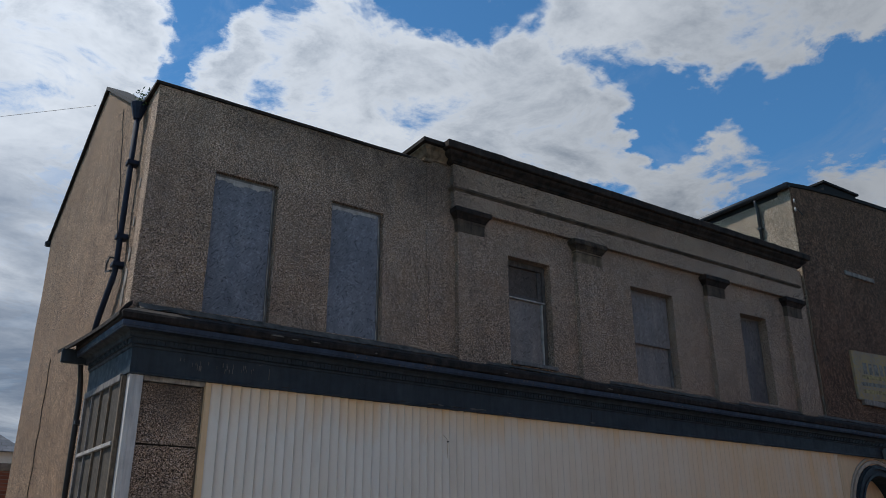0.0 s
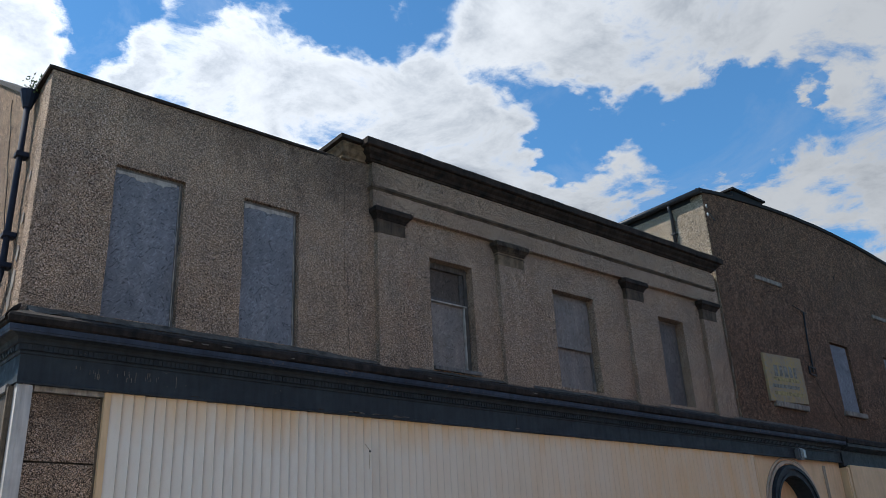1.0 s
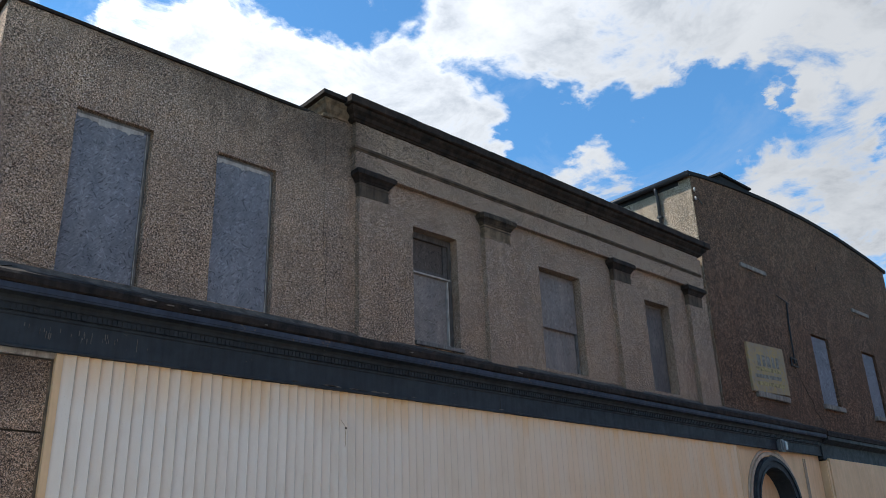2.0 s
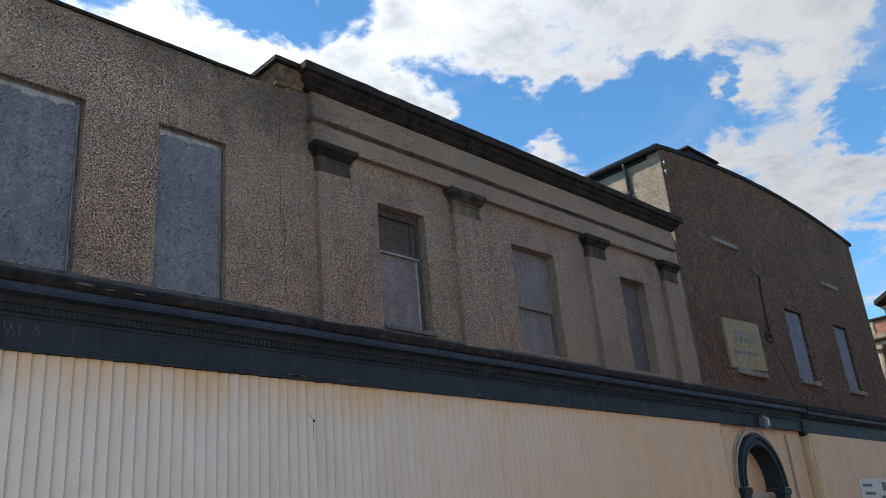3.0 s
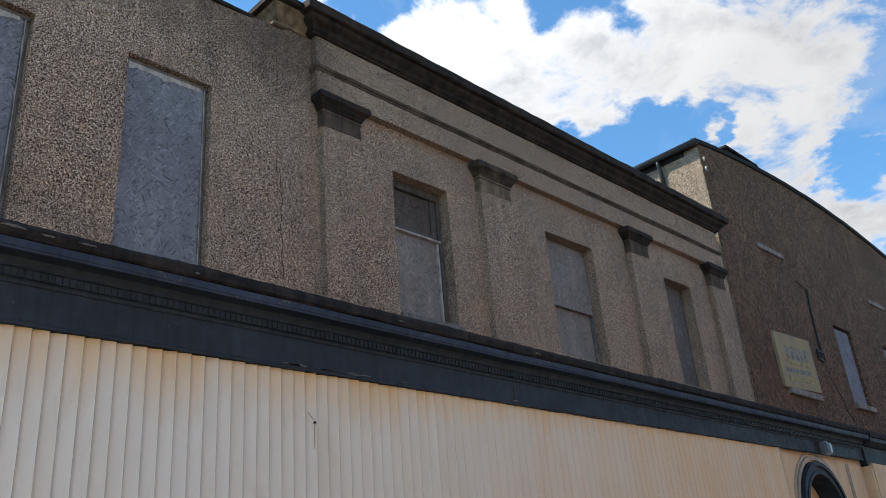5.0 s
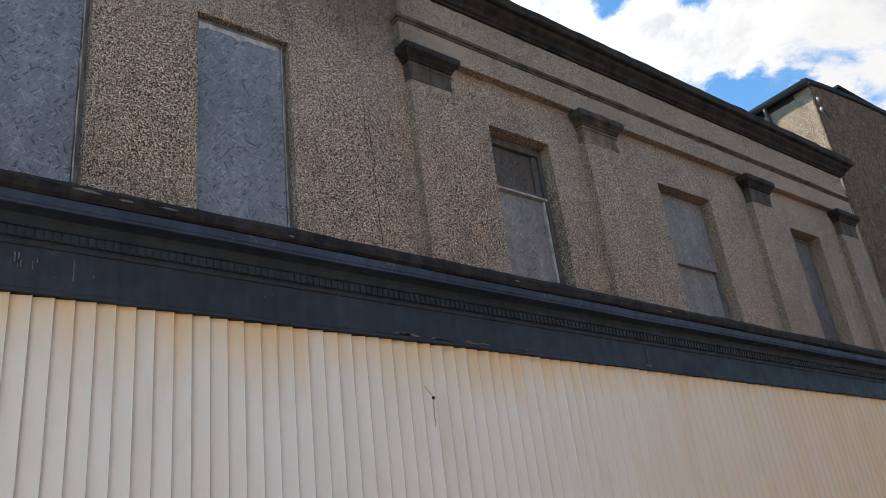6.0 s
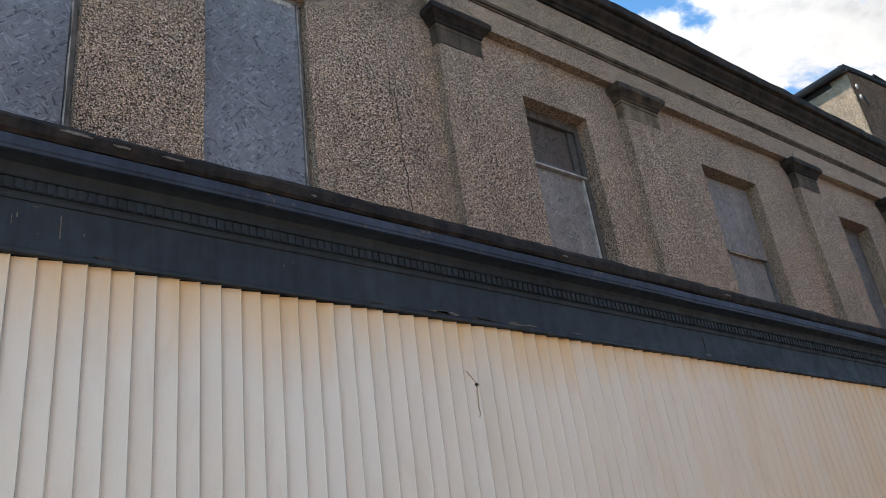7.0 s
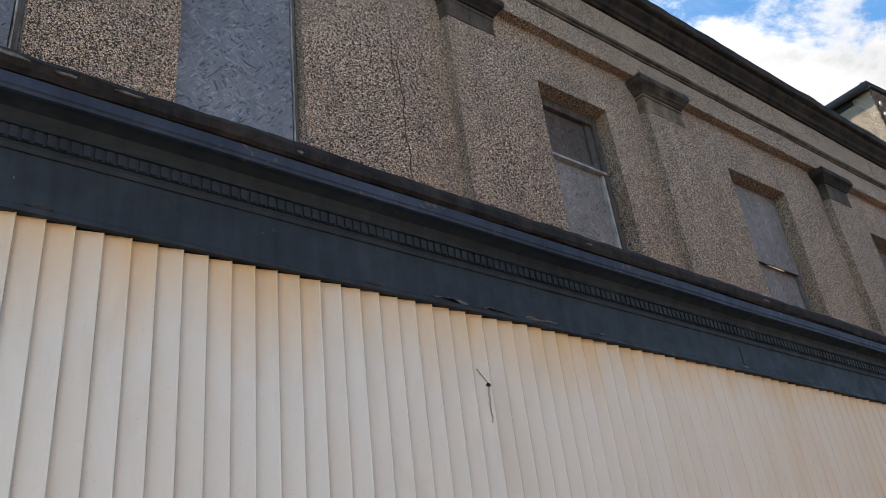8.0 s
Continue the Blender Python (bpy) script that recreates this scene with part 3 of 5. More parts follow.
def board_window(parent, x0, x1, z0, z1, y, board, recess, strips, split=0.0, sash=False, timber=None):
    """A boarded-up window: timber frame set back in its opening, sheet of board nailed over it."""
    timber = timber or (DARK_TIMBER if sash else WOOD)
    bm = bmesh.new()
    d, w = recess, 0.07 if sash else 0.055
    box(x0, x0 + w, y + d - 0.02, y + d + 0.09, z0, z1, 0.006, bm)
    box(x1 - w, x1, y + d - 0.02, y + d + 0.09, z0, z1, 0.006, bm)
    head = 0.11 if sash else w
    box(x0 + w, x1 - w, y + d - 0.02, y + d + 0.09, z1 - head, z1, 0.006, bm)
    box(x0 + w, x1 - w, y + d - 0.03, y + d + 0.09, z0, z0 + 0.05, 0.006, bm)
    win = part("window", bm, timber, parent, "boarded-up window in a grey weathered timber frame")
    if sash:
        m = z0 + 0.633 * (z1 - z0)
        part("board", box(x0 + w + 0.004, x1 - w - 0.1, y + d + 0.035, y + d + 0.05, m + 0.076, z1 - head - 0.004), OSB_DARK, win, "stained brown board in the upper sash")
        part("board", box(x0 + w + 0.004, x1 - w - 0.05, y + d + 0.02, y + d + 0.035, z0 + 0.05, m - 0.02), board, win)
        part("meeting_rail", box(x0 + w * 0.3, x1 - w * 0.6, y + d - 0.035, y + d + 0.06, m - 0.014, m + 0.012, 0.004), BARE_WOOD, win, "pale bare timber meeting rail")
        part("sash_rail", box(x0 + w * 0.6, x1 - w - 0.1, y + d - 0.01, y + d + 0.06, m + 0.013, m + 0.075, 0.005), timber, win)
        part("sash_stile", box(x1 - w - 0.098, x1 - w - 0.002, y + d + 0.01, y + d + 0.06, m + 0.02, z1 - head - 0.004, 0.005), timber, win)
        part("sash_stile", box(x1 - w - 0.034, x1 - w - 0.004, y + d - 0.012, y + d + 0.05, z0 + 0.05, m - 0.02, 0.005), BARE_WOOD, win, "pale bare timber stile")
        part("sill", box(x0 - 0.0, x1 + 0.05, y - 0.05, y + d + 0.02, z0 - 0.05, z0 + 0.015, 0.008), WOOD, win)
    elif split:
        m = z0 + split * (z1 - z0)
        part("board", box(x0 + 0.03, x1 - 0.03, y + d - 0.04, y + d - 0.024, m, z1 - 0.03, 0.003), board, win, "grey strand board nailed over the upper half")
        part("board", box(x0 + w + 0.004, x1 - w - 0.004, y + d + 0.02, y + d + 0.035, z0 + 0.05, m + 0.03), board, win)
    else:
        part("board", box(x0 + 0.012, x1 - 0.012 - strips, y + d - 0.04, y + d - 0.024, z0 + 0.01, z1 - 0.05, 0.003), board, win)
        if strips:
            bm = bmesh.new()
            last = None
            for z in spread(z0 + 0.01, z1 - 0.04, 0.03):
                l = x1 - strips - 0.002 + 0.012 * noise.noise(Vector((x0, z * 7, 2.0))) + 0.008 * noise.noise(Vector((x0, z * 31, 5.0)))
                ring = [bm.verts.new(q) for q in ((l, y + d - 0.046, z), (x1 - strips + 0.006, y + d - 0.046, z), (x1 - strips + 0.006, y + d - 0.022, z), (l, y + d - 0.022, z))]
                for k in range(4):
                    if last:
                        bm.faces.new((last[k], last[(k + 1) % 4], ring[(k + 1) % 4], ring[k]))
                if not last:
                    bm.faces.new(ring)
                last = ring
            bm.faces.new(last)
            part("edge_batten", bm, BARE_WOOD, win, "pale splintered batten")
        torn = bmesh.new()
        last = None
        for x in spread(x0 + 0.04, x1 - 0.05 - strips, 0.02):
            drop = 0.035 + 0.10 * max(0.0, noise.noise(Vector((x * 4.0, z1, 1.0)))) + 0.05 * abs(noise.noise(Vector((x * 21.0, z1, 4.0))))
            ring = [torn.verts.new(q) for q in ((x, y + d - 0.048, z1 - 0.045), (x, y + d - 0.0455, z1 - 0.05 - drop), (x, y + d - 0.041, z1 - 0.05 - drop), (x, y + d - 0.041, z1 - 0.045))]
            if last:
                for k in range(4):
                    torn.faces.new((last[k], last[(k + 1) % 4], ring[(k + 1) % 4], ring[k]))
            else:
                torn.faces.new(ring)
            last = ring
        torn.faces.new(last)
        if strips:
            part("torn_strip", torn, BARE_WOOD, win, "pale torn strip of board under the head")
        else:
            torn.free()
        part("head_batten", box(x0 + 0.012, x1 - 0.012, y + d - 0.05, y + d + 0.02, z1 - 0.052, z1 - 0.004, 0.006), WOOD, win)
    return win


def build_corner_building():
    b = thing("corner_building", (2.5, Y_LEFT, 0), "two-storey corner building in brown pebbledash with boarded windows", "building")
    holes = [(3.515, 4.515, 5.0, 7.20), (5.45, 6.405, 5.0, 7.20)]
    xs = cuts(GABLE_X, 7.2, [v for h in holes for v in h[:2]], 0.16)
    zs = cuts(-0.1, 8.38, [5.0, 7.20, 4.5], 0.16)
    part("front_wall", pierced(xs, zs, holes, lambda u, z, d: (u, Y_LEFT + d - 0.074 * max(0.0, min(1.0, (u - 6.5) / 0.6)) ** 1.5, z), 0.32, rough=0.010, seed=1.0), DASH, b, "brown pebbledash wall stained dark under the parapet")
    # gable end towards the side street: parapet, valley gutter, ridge, rear eave
    def crest(u):
        if u < 11.6:
            return 8.36
        if u < 11.75:
            return 8.36 - (u - 11.6) * 0.6
        if u < 15.2:
            return 8.27 + (u - 11.75) * (10.42 - 8.27) / 3.45
        return 10.42 - (u - 15.2) * (10.42 - 8.75) / 4.4
    ys = cuts(Y_LEFT + 0.32, 19.6, [11.6, 11.75, 15.2], 0.3)
    part("gable_wall", pierced(ys, cuts(-0.1, 8.2, [], 0.4) + [9.0], [], lambda u, z, d: (GABLE_X + 0.01 + d, u, z), 0.3, top=crest, rough=0.012, seed=4.0), DASH_GABLE, b, "buff pebbledash gable end, streaked and cracked")
    # stone coping along the parapet and verge along the gable
    part("coping", sweep([(GABLE_X - 0.02, 11.75), (GABLE_X - 0.02, Y_LEFT - 0.0), (7.02, Y_LEFT - 0.0)], [(0.035, 8.36), (0.04, 8.40), (0.0, 8.43), (-0.34, 8.43), (-0.34, 8.36)], 0.25, lambda p, k, o, z: (o + 0.008 * noise.noise(Vector((p.x * 3, p.y * 3, k))), z + 0.008 * noise.noise(Vector((p.x * 2, p.y * 2, k + 7.0))))), CAPPING, b, "thin dark weathered parapet coping")
    for name, a, c in (("verge", (11.85, 8.33), (15.2, 10.42)), ("verge", (15.2, 10.42), (19.75, 8.70))):
        bm = bmesh.new()
        rows = []
        for f in spread(0, 1, 0.1):
            y, z = a[0] + (c[0] - a[0]) * f, a[1] + (c[1] - a[1]) * f + 0.012 * noise.noise(Vector((f * 6, a[0], 0)))
            rows.append([bm.verts.new((GABLE_X - 0.05, y, z)), bm.verts.new((GABLE_X - 0.05, y, z + 0.07)), bm.verts.new((GABLE_X + 0.35, y, z + 0.08)), bm.verts.new((GABLE_X + 0.35, y, z))])
        for r, q in zip(rows, rows[1:]):
            for k in range(4):
                bm.faces.new((r[k], q[k], q[(k + 1) % 4], r[(k + 1) % 4]))
        bm.faces.new(rows[0]); bm.faces.new(rows[-1][::-1])
        part(name, bm, LEAD, b)
    bm = bmesh.new()
    for y0, z0, y1, z1 in ((11.8, 8.28, 15.2, 10.42), (15.2, 10.42, 19.9, 8.63)):
        q = [bm.verts.new(c) for c in ((GABLE_X + 0.1, y0, z0), (7.3, y0, z0), (7.3, y1, z1), (GABLE_X + 0.1, y1, z1))]
        f = bm.faces.new(q)
    bmesh.ops.solidify(bm, geom=bm.faces[:], thickness=0.06)
    part("roof", bm, SLATE, b, "grey slate roof behind the parapet")
    part("gutter_end", box(GABLE_X - 0.1, GABLE_X + 0.05, 19.62, 19.74, 8.6, 8.72, 0.02), IRON, b)
    part("rear_wall", box(GABLE_X + 0.02, 7.2, 19.3, 19.6, -0.1, 8.7), DASH_GABLE, b)
    part("party_wall", box(7.0, 7.25, 11.4, 19.3, -0.1, 8.3), DASH_GABLE, b)
    for x0, x1 in ((3.515, 4.515), (5.45, 6.405)):
        board_window(b, x0, x1, 5.0, 7.20, Y_LEFT, OSB_BLUE, 0.12, 0.05)
    # rainwater pipe with hopper, swan-neck over the shop roof, and brackets
    px = GABLE_X - 0.09
    pipe = part("downpipe", tube([(px, 11.82, 8.15), (px, 11.80, 7.0), (px, 11.78, 5.75), (px, 11.83, 5.60), (px - 0.02, 12.2, 5.2), (px - 0.03, 12.38, 5.0), (px - 0.03, 12.45, 4.85)], 0.042, 12), NAVY_IRON, b, "dark blue cast-iron rainwater pipe", True)
    bm = bmesh.new()
    bmesh.ops.create_cone(bm, cap_ends=True, segments=10, radius1=0.06, radius2=0.13, depth=0.26, matrix=Matrix.Translation((px, 11.82, 8.25)))
    part("hopper", bm, NAVY_IRON, pipe)
    for z in (7.35, 6.15, 5.72):
        part("bracket", box(px - 0.065, px + 0.1, 11.71, 11.87, z - 0.035, z + 0.035, 0.008), NAVY_IRON, pipe)
    low = part("downpipe", tube([(px - 0.16, 12.62, 4.56), (px - 0.10, 12.72, 4.42), (px - 0.05, 12.79, 4.2), (px - 0.03, 12.8, 3.9), (px - 0.02, 12.8, 0.0)], 0.04, 12), IRON, b, "black cast-iron rainwater pipe", True)
    for z in (3.6, 2.3, 0.9):
        part("bracket", box(px - 0.06, px + 0.1, 12.69, 12.87, z - 0.03, z + 0.03, 0.008), IRON, low)
    # old cable hook and thin cables on the gable
    part("cable_hook", tube([(GABLE_X + 0.02, 12.25, 5.98), (GABLE_X - 0.10, 12.25, 5.98), (GABLE_X - 0.10, 12.42, 5.93), (GABLE_X - 0.1, 12.42, 5.80), (GABLE_X - 0.08, 12.22, 5.76), (GABLE_X + 0.02, 12.22, 5.76)], 0.014, 6), IRON, b)
    part("cable", tube([(GABLE_X - 0.012, 13.4 - 0.12 * i + 0.03 * math.sin(i * 2.1), 9.1 - 0.33 * i) for i in range(11)], 0.008, 5), CRACK, b)
    part("cable", tube([(GABLE_X - 0.012, 16.7 + 0.05 * math.sin(i * 1.9), 5.35 - 0.22 * i) for i in range(14)], 0.009, 5), CRACK, b)
    # missing render by the corner: rough bare patches
    for i, (y, z, r) in enumerate(((11.5, 5.45, 0.10), (11.46, 5.8, 0.07), (11.56, 5.2, 0.10), (11.46, 6.3, 0.05), (11.42, 6.9, 0.05))):
        bm = bmesh.new()
        ring = [bm.verts.new((GABLE_X - 0.006, y + r * 0.8 * math.cos(a) * (1 + 0.5 * noise.noise(Vector((math.cos(a) * 2, math.sin(a) * 2, i)))), z + 1.5 * r * math.sin(a) * (1 + 0.5 * noise.noise(Vector((math.cos(a) * 2, math.sin(a) * 2, i + 9)))))) for a in (k * math.pi / 9 for k in range(18))]
        bm.faces.new(ring)
        ext = bmesh.ops.extrude_face_region(bm, geom=bm.faces[:])
        for v in ext["geom"]:
            if isinstance(v, bmesh.types.BMVert):
                v.co.x += 0.012
        part("bare_patch", bm, SILL_STONE, b)
    part("crack", ribbon(jagged(7.27, 5.05, 7.24, 6.75, 0.06, 0.03, 2.0), 0.012, Y_BLOCK - 0.004), CRACK, b)
    part("crack", ribbon(jagged(2.60, 5.16, 3.50, 4.98, 0.06, 0.02, 6.0), 0.02, Y_LEFT - 0.009), CRACK, b)
    return b


def build_weeds():
    w = thing("weed", (GABLE_X - 0.05, 11.8, 8.36), "small green weed growing in the gutter", "plant")
    rnd = random.Random(5)
    bm = bmesh.new()
    for i in range(90):
        a, up, out = rnd.uniform(0, 6.28), rnd.uniform(0.0, 0.30), rnd.uniform(0.02, 0.17)
        c = Vector((GABLE_X - 0.06 + out * math.cos(a), 11.8 + 1.4 * out * math.sin(a), 8.30 + up))
        d = Vector((rnd.uniform(-1, 1), rnd.uniform(-1, 1), rnd.uniform(-0.2, 1))).normalized() * rnd.uniform(0.03, 0.07)
        s = d.cross(Vector((rnd.uniform(-1, 1), rnd.uniform(-1, 1), 0.4))).normalized() * 0.013
        bm.faces.new([bm.verts.new(c), bm.verts.new(c + d * 0.5 + s), bm.verts.new(c + d), bm.verts.new(c + d * 0.5 - s)])
    me = bpy.data.meshes.new("leaves")
    bm.to_mesh(me)
    bm.free()
    me.materials.append(LEAF)
    tagged(put(new("leaves", me), w), kind="stuff")
    part("stem", tube([(GABLE_X - 0.05, 11.8, 8.25), (GABLE_X - 0.07, 11.83, 8.45), (GABLE_X - 0.04, 11.86, 8.6)], 0.008, 5), LEAF, w)


PILASTERS = [(7.785, 8.36), (10.545, 11.20), (14.29, 14.87), (17.07, 17.615)]
BLOCK_WINDOWS = [(8.955, 9.952), (12.06, 13.28), (15.44, 16.36)]


def build_middle_building():
    b = thing("pilastered_building", (12.5, Y_BLOCK, 0), "pebbledashed upper floor with pilasters and a sooty stone cornice", "building")
    holes = [(a, c, 5.0, 6.96) for a, c in BLOCK_WINDOWS]
    xs = cuts(7.2, 17.75, [v for h in holes for v in h[:2]], 0.16)
    zs = cuts(-0.1, 8.45, [5.0, 6.96], 0.16)
    part("front_wall", pierced(xs, zs, holes, facing(Y_BLOCK), 0.34, rough=0.009, seed=11.0), DASH, b, "brown pebbledash wall with window openings")
    for i, (x0, x1) in enumerate(PILASTERS):
        pz = spread(4.6, 7.14, 0.15)
        pil = part("pilaster", pierced(cuts(x0, x1, [], 0.16), pz, [], facing(Y_PIL), Y_BLOCK - Y_PIL + 0.02, rough=0.006, seed=20.0 + i), DASH, b)
        part("necking", box(x0 - 0.004, x1 + 0.004, Y_PIL - 0.006, Y_BLOCK, 7.13, 7.40, 0.006), SANDSTONE if i == 1 else DULL_STONE, pil, "worn grimy sandstone block")
        ring = [(x0, Y_BLOCK + 0.01), (x0, Y_PIL), (x1, Y_PIL), (x1, Y_BLOCK + 0.01)]
        part("fillet", sweep(ring, [(-0.02, 7.32), (0.012, 7.322), (0.014, 7.342), (-0.02, 7.35)]), DULL_STONE, pil)
        part("capital", sweep(ring, [(-0.03, 7.37), (0.02, 7.375), (0.035, 7.41), (0.045, 7.42), (0.06, 7.45), (0.092, 7.475), (0.1, 7.48), (0.1, 7.55), (0.086, 7.575), (-0.03, 7.60)], 0.12, lambda p, k, o, z: (o + 0.008 * noise.noise(Vector((p.x * 6, p.y * 6, k * 3.0))), z + 0.006 * noise.noise(Vector((p.x * 5, p.y * 5, k * 3.0 + 40))))), GRIMY_STONE if i == 1 else SOOT_STONE, pil, "soot-blackened moulded stone capital")
    # entablature: plain band, string moulding, frieze, crowning cornice
    part("entablature", pierced(cuts(7.70, 17.72, [], 0.2), spread(7.59, 8.44, 0.14), [], facing(Y_PIL), 0.1, rough=0.006, seed=31.0), DASH, b)
    wob = lambda p, k, o, z: (o + 0.007 * noise.noise(Vector((p.x * 2.2, p.y * 4, k * 2.0))), z + 0.008 * noise.noise(Vector((p.x * 1.7, p.y * 4, k * 2.0 + 30))))
    part("string_course", sweep([(7.70, Y_BLOCK), (7.70, Y_PIL), (17.72, Y_PIL)], [(-0.02, 7.90), (0.014, 7.903), (0.018, 7.927), (0.04, 7.934), (0.046, 7.965), (0.012, 7.984), (-0.02, 7.988)], 0.2, wob), DULL_STONE, b, "sooty sandstone string moulding")
    edge = lambda p, k, o, z: wob(p, k, o, z) if k not in (9, 10, 11) else (o + 0.016 * noise.noise(Vector((p.x * 3.1, p.y, 3.0))), z + 0.012 * noise.noise(Vector((p.x * 2.6, p.y, k * 0.3))))
    crown = [(-0.1, 8.41), (0.03, 8.415), (0.045, 8.44), (0.07, 8.45), (0.09, 8.50), (0.15, 8.545), (0.165, 8.57), (0.17, 8.60), (0.215, 8.605), (0.235, 8.62), (0.235, 8.735), (0.215, 8.76), (-0.3, 8.82), (-0.3, 8.41)]
    part("cornice", sweep([(7.68, 12.0), (7.68, Y_PIL), (17.74, Y_PIL), (17.74, 12.0)], crown, 0.12, edge), SOOT_STONE, b, "soot-blackened projecting stone cornice")
    # the cornice turns the corner in smaller, paler stones
    bed = [(-0.1, 8.40), (0.02, 8.405), (0.035, 8.44), (0.075, 8.48), (0.10, 8.56), (0.14, 8.60), (0.14, 8.635), (-0.12, 8.64), (-0.12, 8.40)]
    lip = [(-0.1, 8.637), (0.15, 8.638), (0.205, 8.65), (0.21, 8.715), (0.19, 8.735), (-0.12, 8.765)]
    turn = [(7.22, 12.0), (7.22, Y_BLOCK), (7.60, Y_BLOCK)]
    part("corner_bed", sweep(turn, bed, 0.12, wob), SANDSTONE, b, "buff sandstone bed moulding at the corner")
    part("corner_slab", sweep(turn, lip, 0.12, wob), CAPPING, b, "weathered dark slab at the corner")
    part("corner_stone", box(7.12, 7.30, Y_BLOCK - 0.045, 11.5, 8.35, 8.415, 0.012), SANDSTONE, b)
    part("roof", box(7.3, 17.7, 11.1, 22.0, 8.3, 8.42), LEAD, b)
    part("rear_wall", box(7.2, 17.9, 22.0, 22.3, -0.1, 8.3), DASH, b)
    w = BLOCK_WINDOWS
    board_window(b, *w[0], 5.0, 6.96, Y_BLOCK, OSB_GREY, 0.18, 0.0, sash=True)
    board_window(b, *w[1], 5.0, 6.96, Y_BLOCK, OSB_GREY, 0.20, 0.0, split=0.431)
    board_window(b, *w[2], 5.0, 6.96, Y_BLOCK, OSB_DIM, 0.25, 0.0)
    part("end_pier", pierced(spread(17.75, 17.97, 0.11), spread(-0.1, 8.42, 0.3), [], facing(Y_BLOCK - 0.02), 0.3, rough=0.006, seed=81.0), DASH, b, "narrow pebbledash pier at the end")
    part("end_recess", box(17.97, 18.2, Y_BLOCK + 0.09, 11.4, -0.1, 8.42), DASH_HALL, b)
    return b


# ---- hall beyond ----
def hall_top(x):
    return 10.77 + 0.42 * (1 - ((x - 24.1) / 5.95) ** 2)


def build_hall():
    b = thing("hall", (24.1, Y_HALL, 0), "tall hall with a shallow curved roof and dark brown pebbledash front", "building")
    x0, x1 = 18.2, 30.0
    wins = [(23.39, 24.46, 5.57, 7.53), (26.70, 27.68, 5.57, 7.53)]
    xs = cuts(x0, x1, [v for h in wins for v in h[:2]], 0.22)
    zs = cuts(-0.1, 10.6, [5.57, 7.53], 0.22) + [10.84]
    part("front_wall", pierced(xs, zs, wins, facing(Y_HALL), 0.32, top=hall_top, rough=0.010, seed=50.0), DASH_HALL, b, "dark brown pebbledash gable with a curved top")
    part("side_wall", pierced(cuts(Y_HALL + 0.014, 26.0, [], 0.4), spread(-0.1, 10.72, 0.3), [], lambda u, z, d: (x0 - 0.022 + d, u, z), 0.3, rough=0.008, seed=60.0), DASH_SUNLIT, b, "buff pebbledash side wall, sunlight put into its pale tint")
    part("side_band", box(x0 - 0.03, x0 + 0.1, Y_HALL + 0.34, 26.0, 10.60, 10.78, 0.01), LEAD, b)
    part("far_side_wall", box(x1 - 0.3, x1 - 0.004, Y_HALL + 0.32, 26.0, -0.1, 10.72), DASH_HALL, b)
    part("rear_wall", box(x0, x1, 26.0, 26.3, -0.1, 10.8), DASH_HALL, b)
    # curved roof and its felt verge
    bm = bmesh.new()
    rows = []
    for x in spread(x0 - 0.16, x1 + 0.14, 0.4):
        z = hall_top(x)
        rows.append([bm.verts.new((x, Y_HALL - 0.0, z + 0.02)), bm.verts.new((x, 26.3, z + 0.02)), bm.verts.new((x, 26.3, z + 0.1)), bm.verts.new((x, Y_HALL - 0.0, z + 0.1))])
    for a, c in zip(rows, rows[1:]):
        for k in range(4):
            bm.faces.new((a[k], c[k], c[(k + 1) % 4], a[(k + 1) % 4]))
    bm.faces.new(rows[0]); bm.faces.new(rows[-1][::-1])
    part("roof", bm, LEAD, b, "dark felt roof in a shallow curve")
    bm = bmesh.new()
    rows = []
    for x in spread(x0 - 0.18, x1 + 0.16, 0.3):
        z = hall_top(x) + 0.012 * noise.noise(Vector((x * 1.3, 0, 0)))
        rows.append([bm.verts.new((x, Y_HALL - 0.05, z + 0.0)), bm.verts.new((x, Y_HALL - 0.06, z + 0.085)), bm.verts.new((x, Y_HALL + 0.06, z + 0.12)), bm.verts.new((x, Y_HALL + 0.02, z - 0.015))])
    for a, c in zip(rows, rows[1:]):
        for k in range(4):
            bm.faces.new((a[k], c[k], c[(k + 1) % 4], a[(k + 1) % 4]))
    bm.faces.new(rows[0]); bm.faces.new(rows[-1][::-1])
    part("verge", bm, LEAD, b, "black felt-covered verge board")
    part("gutter", tube([(x0 - 0.14, y, 10.78) for y in (Y_HALL - 0.05, 14.0, 18.0, 26.0)], 0.075, 10), IRON, b, "black half-round eaves gutter", True)
    dp = part("downpipe", tube([(x0 - 0.14, 11.92, 10.75), (x0 - 0.12, 11.92, 10.6), (x0 - 0.07, 11.92, 10.5), (x0 - 0.07, 11.92, 8.6)], 0.045, 10), IRON, b, "black rainwater pipe", True)
    part("bracket", box(x0 - 0.13, x0 + 0.02, 11.85, 11.99, 9.9, 9.95, 0.005), IRON, dp)
    vent = part("roof_vent", box(20.2, 21.72, 11.2, 12.3, 10.9, 11.49, 0.01), LEAD, b, "dark boxed roof vent")
    part("lid", box(20.13, 21.79, 11.13, 12.37, 11.49, 11.56, 0.012), LEAD, vent)
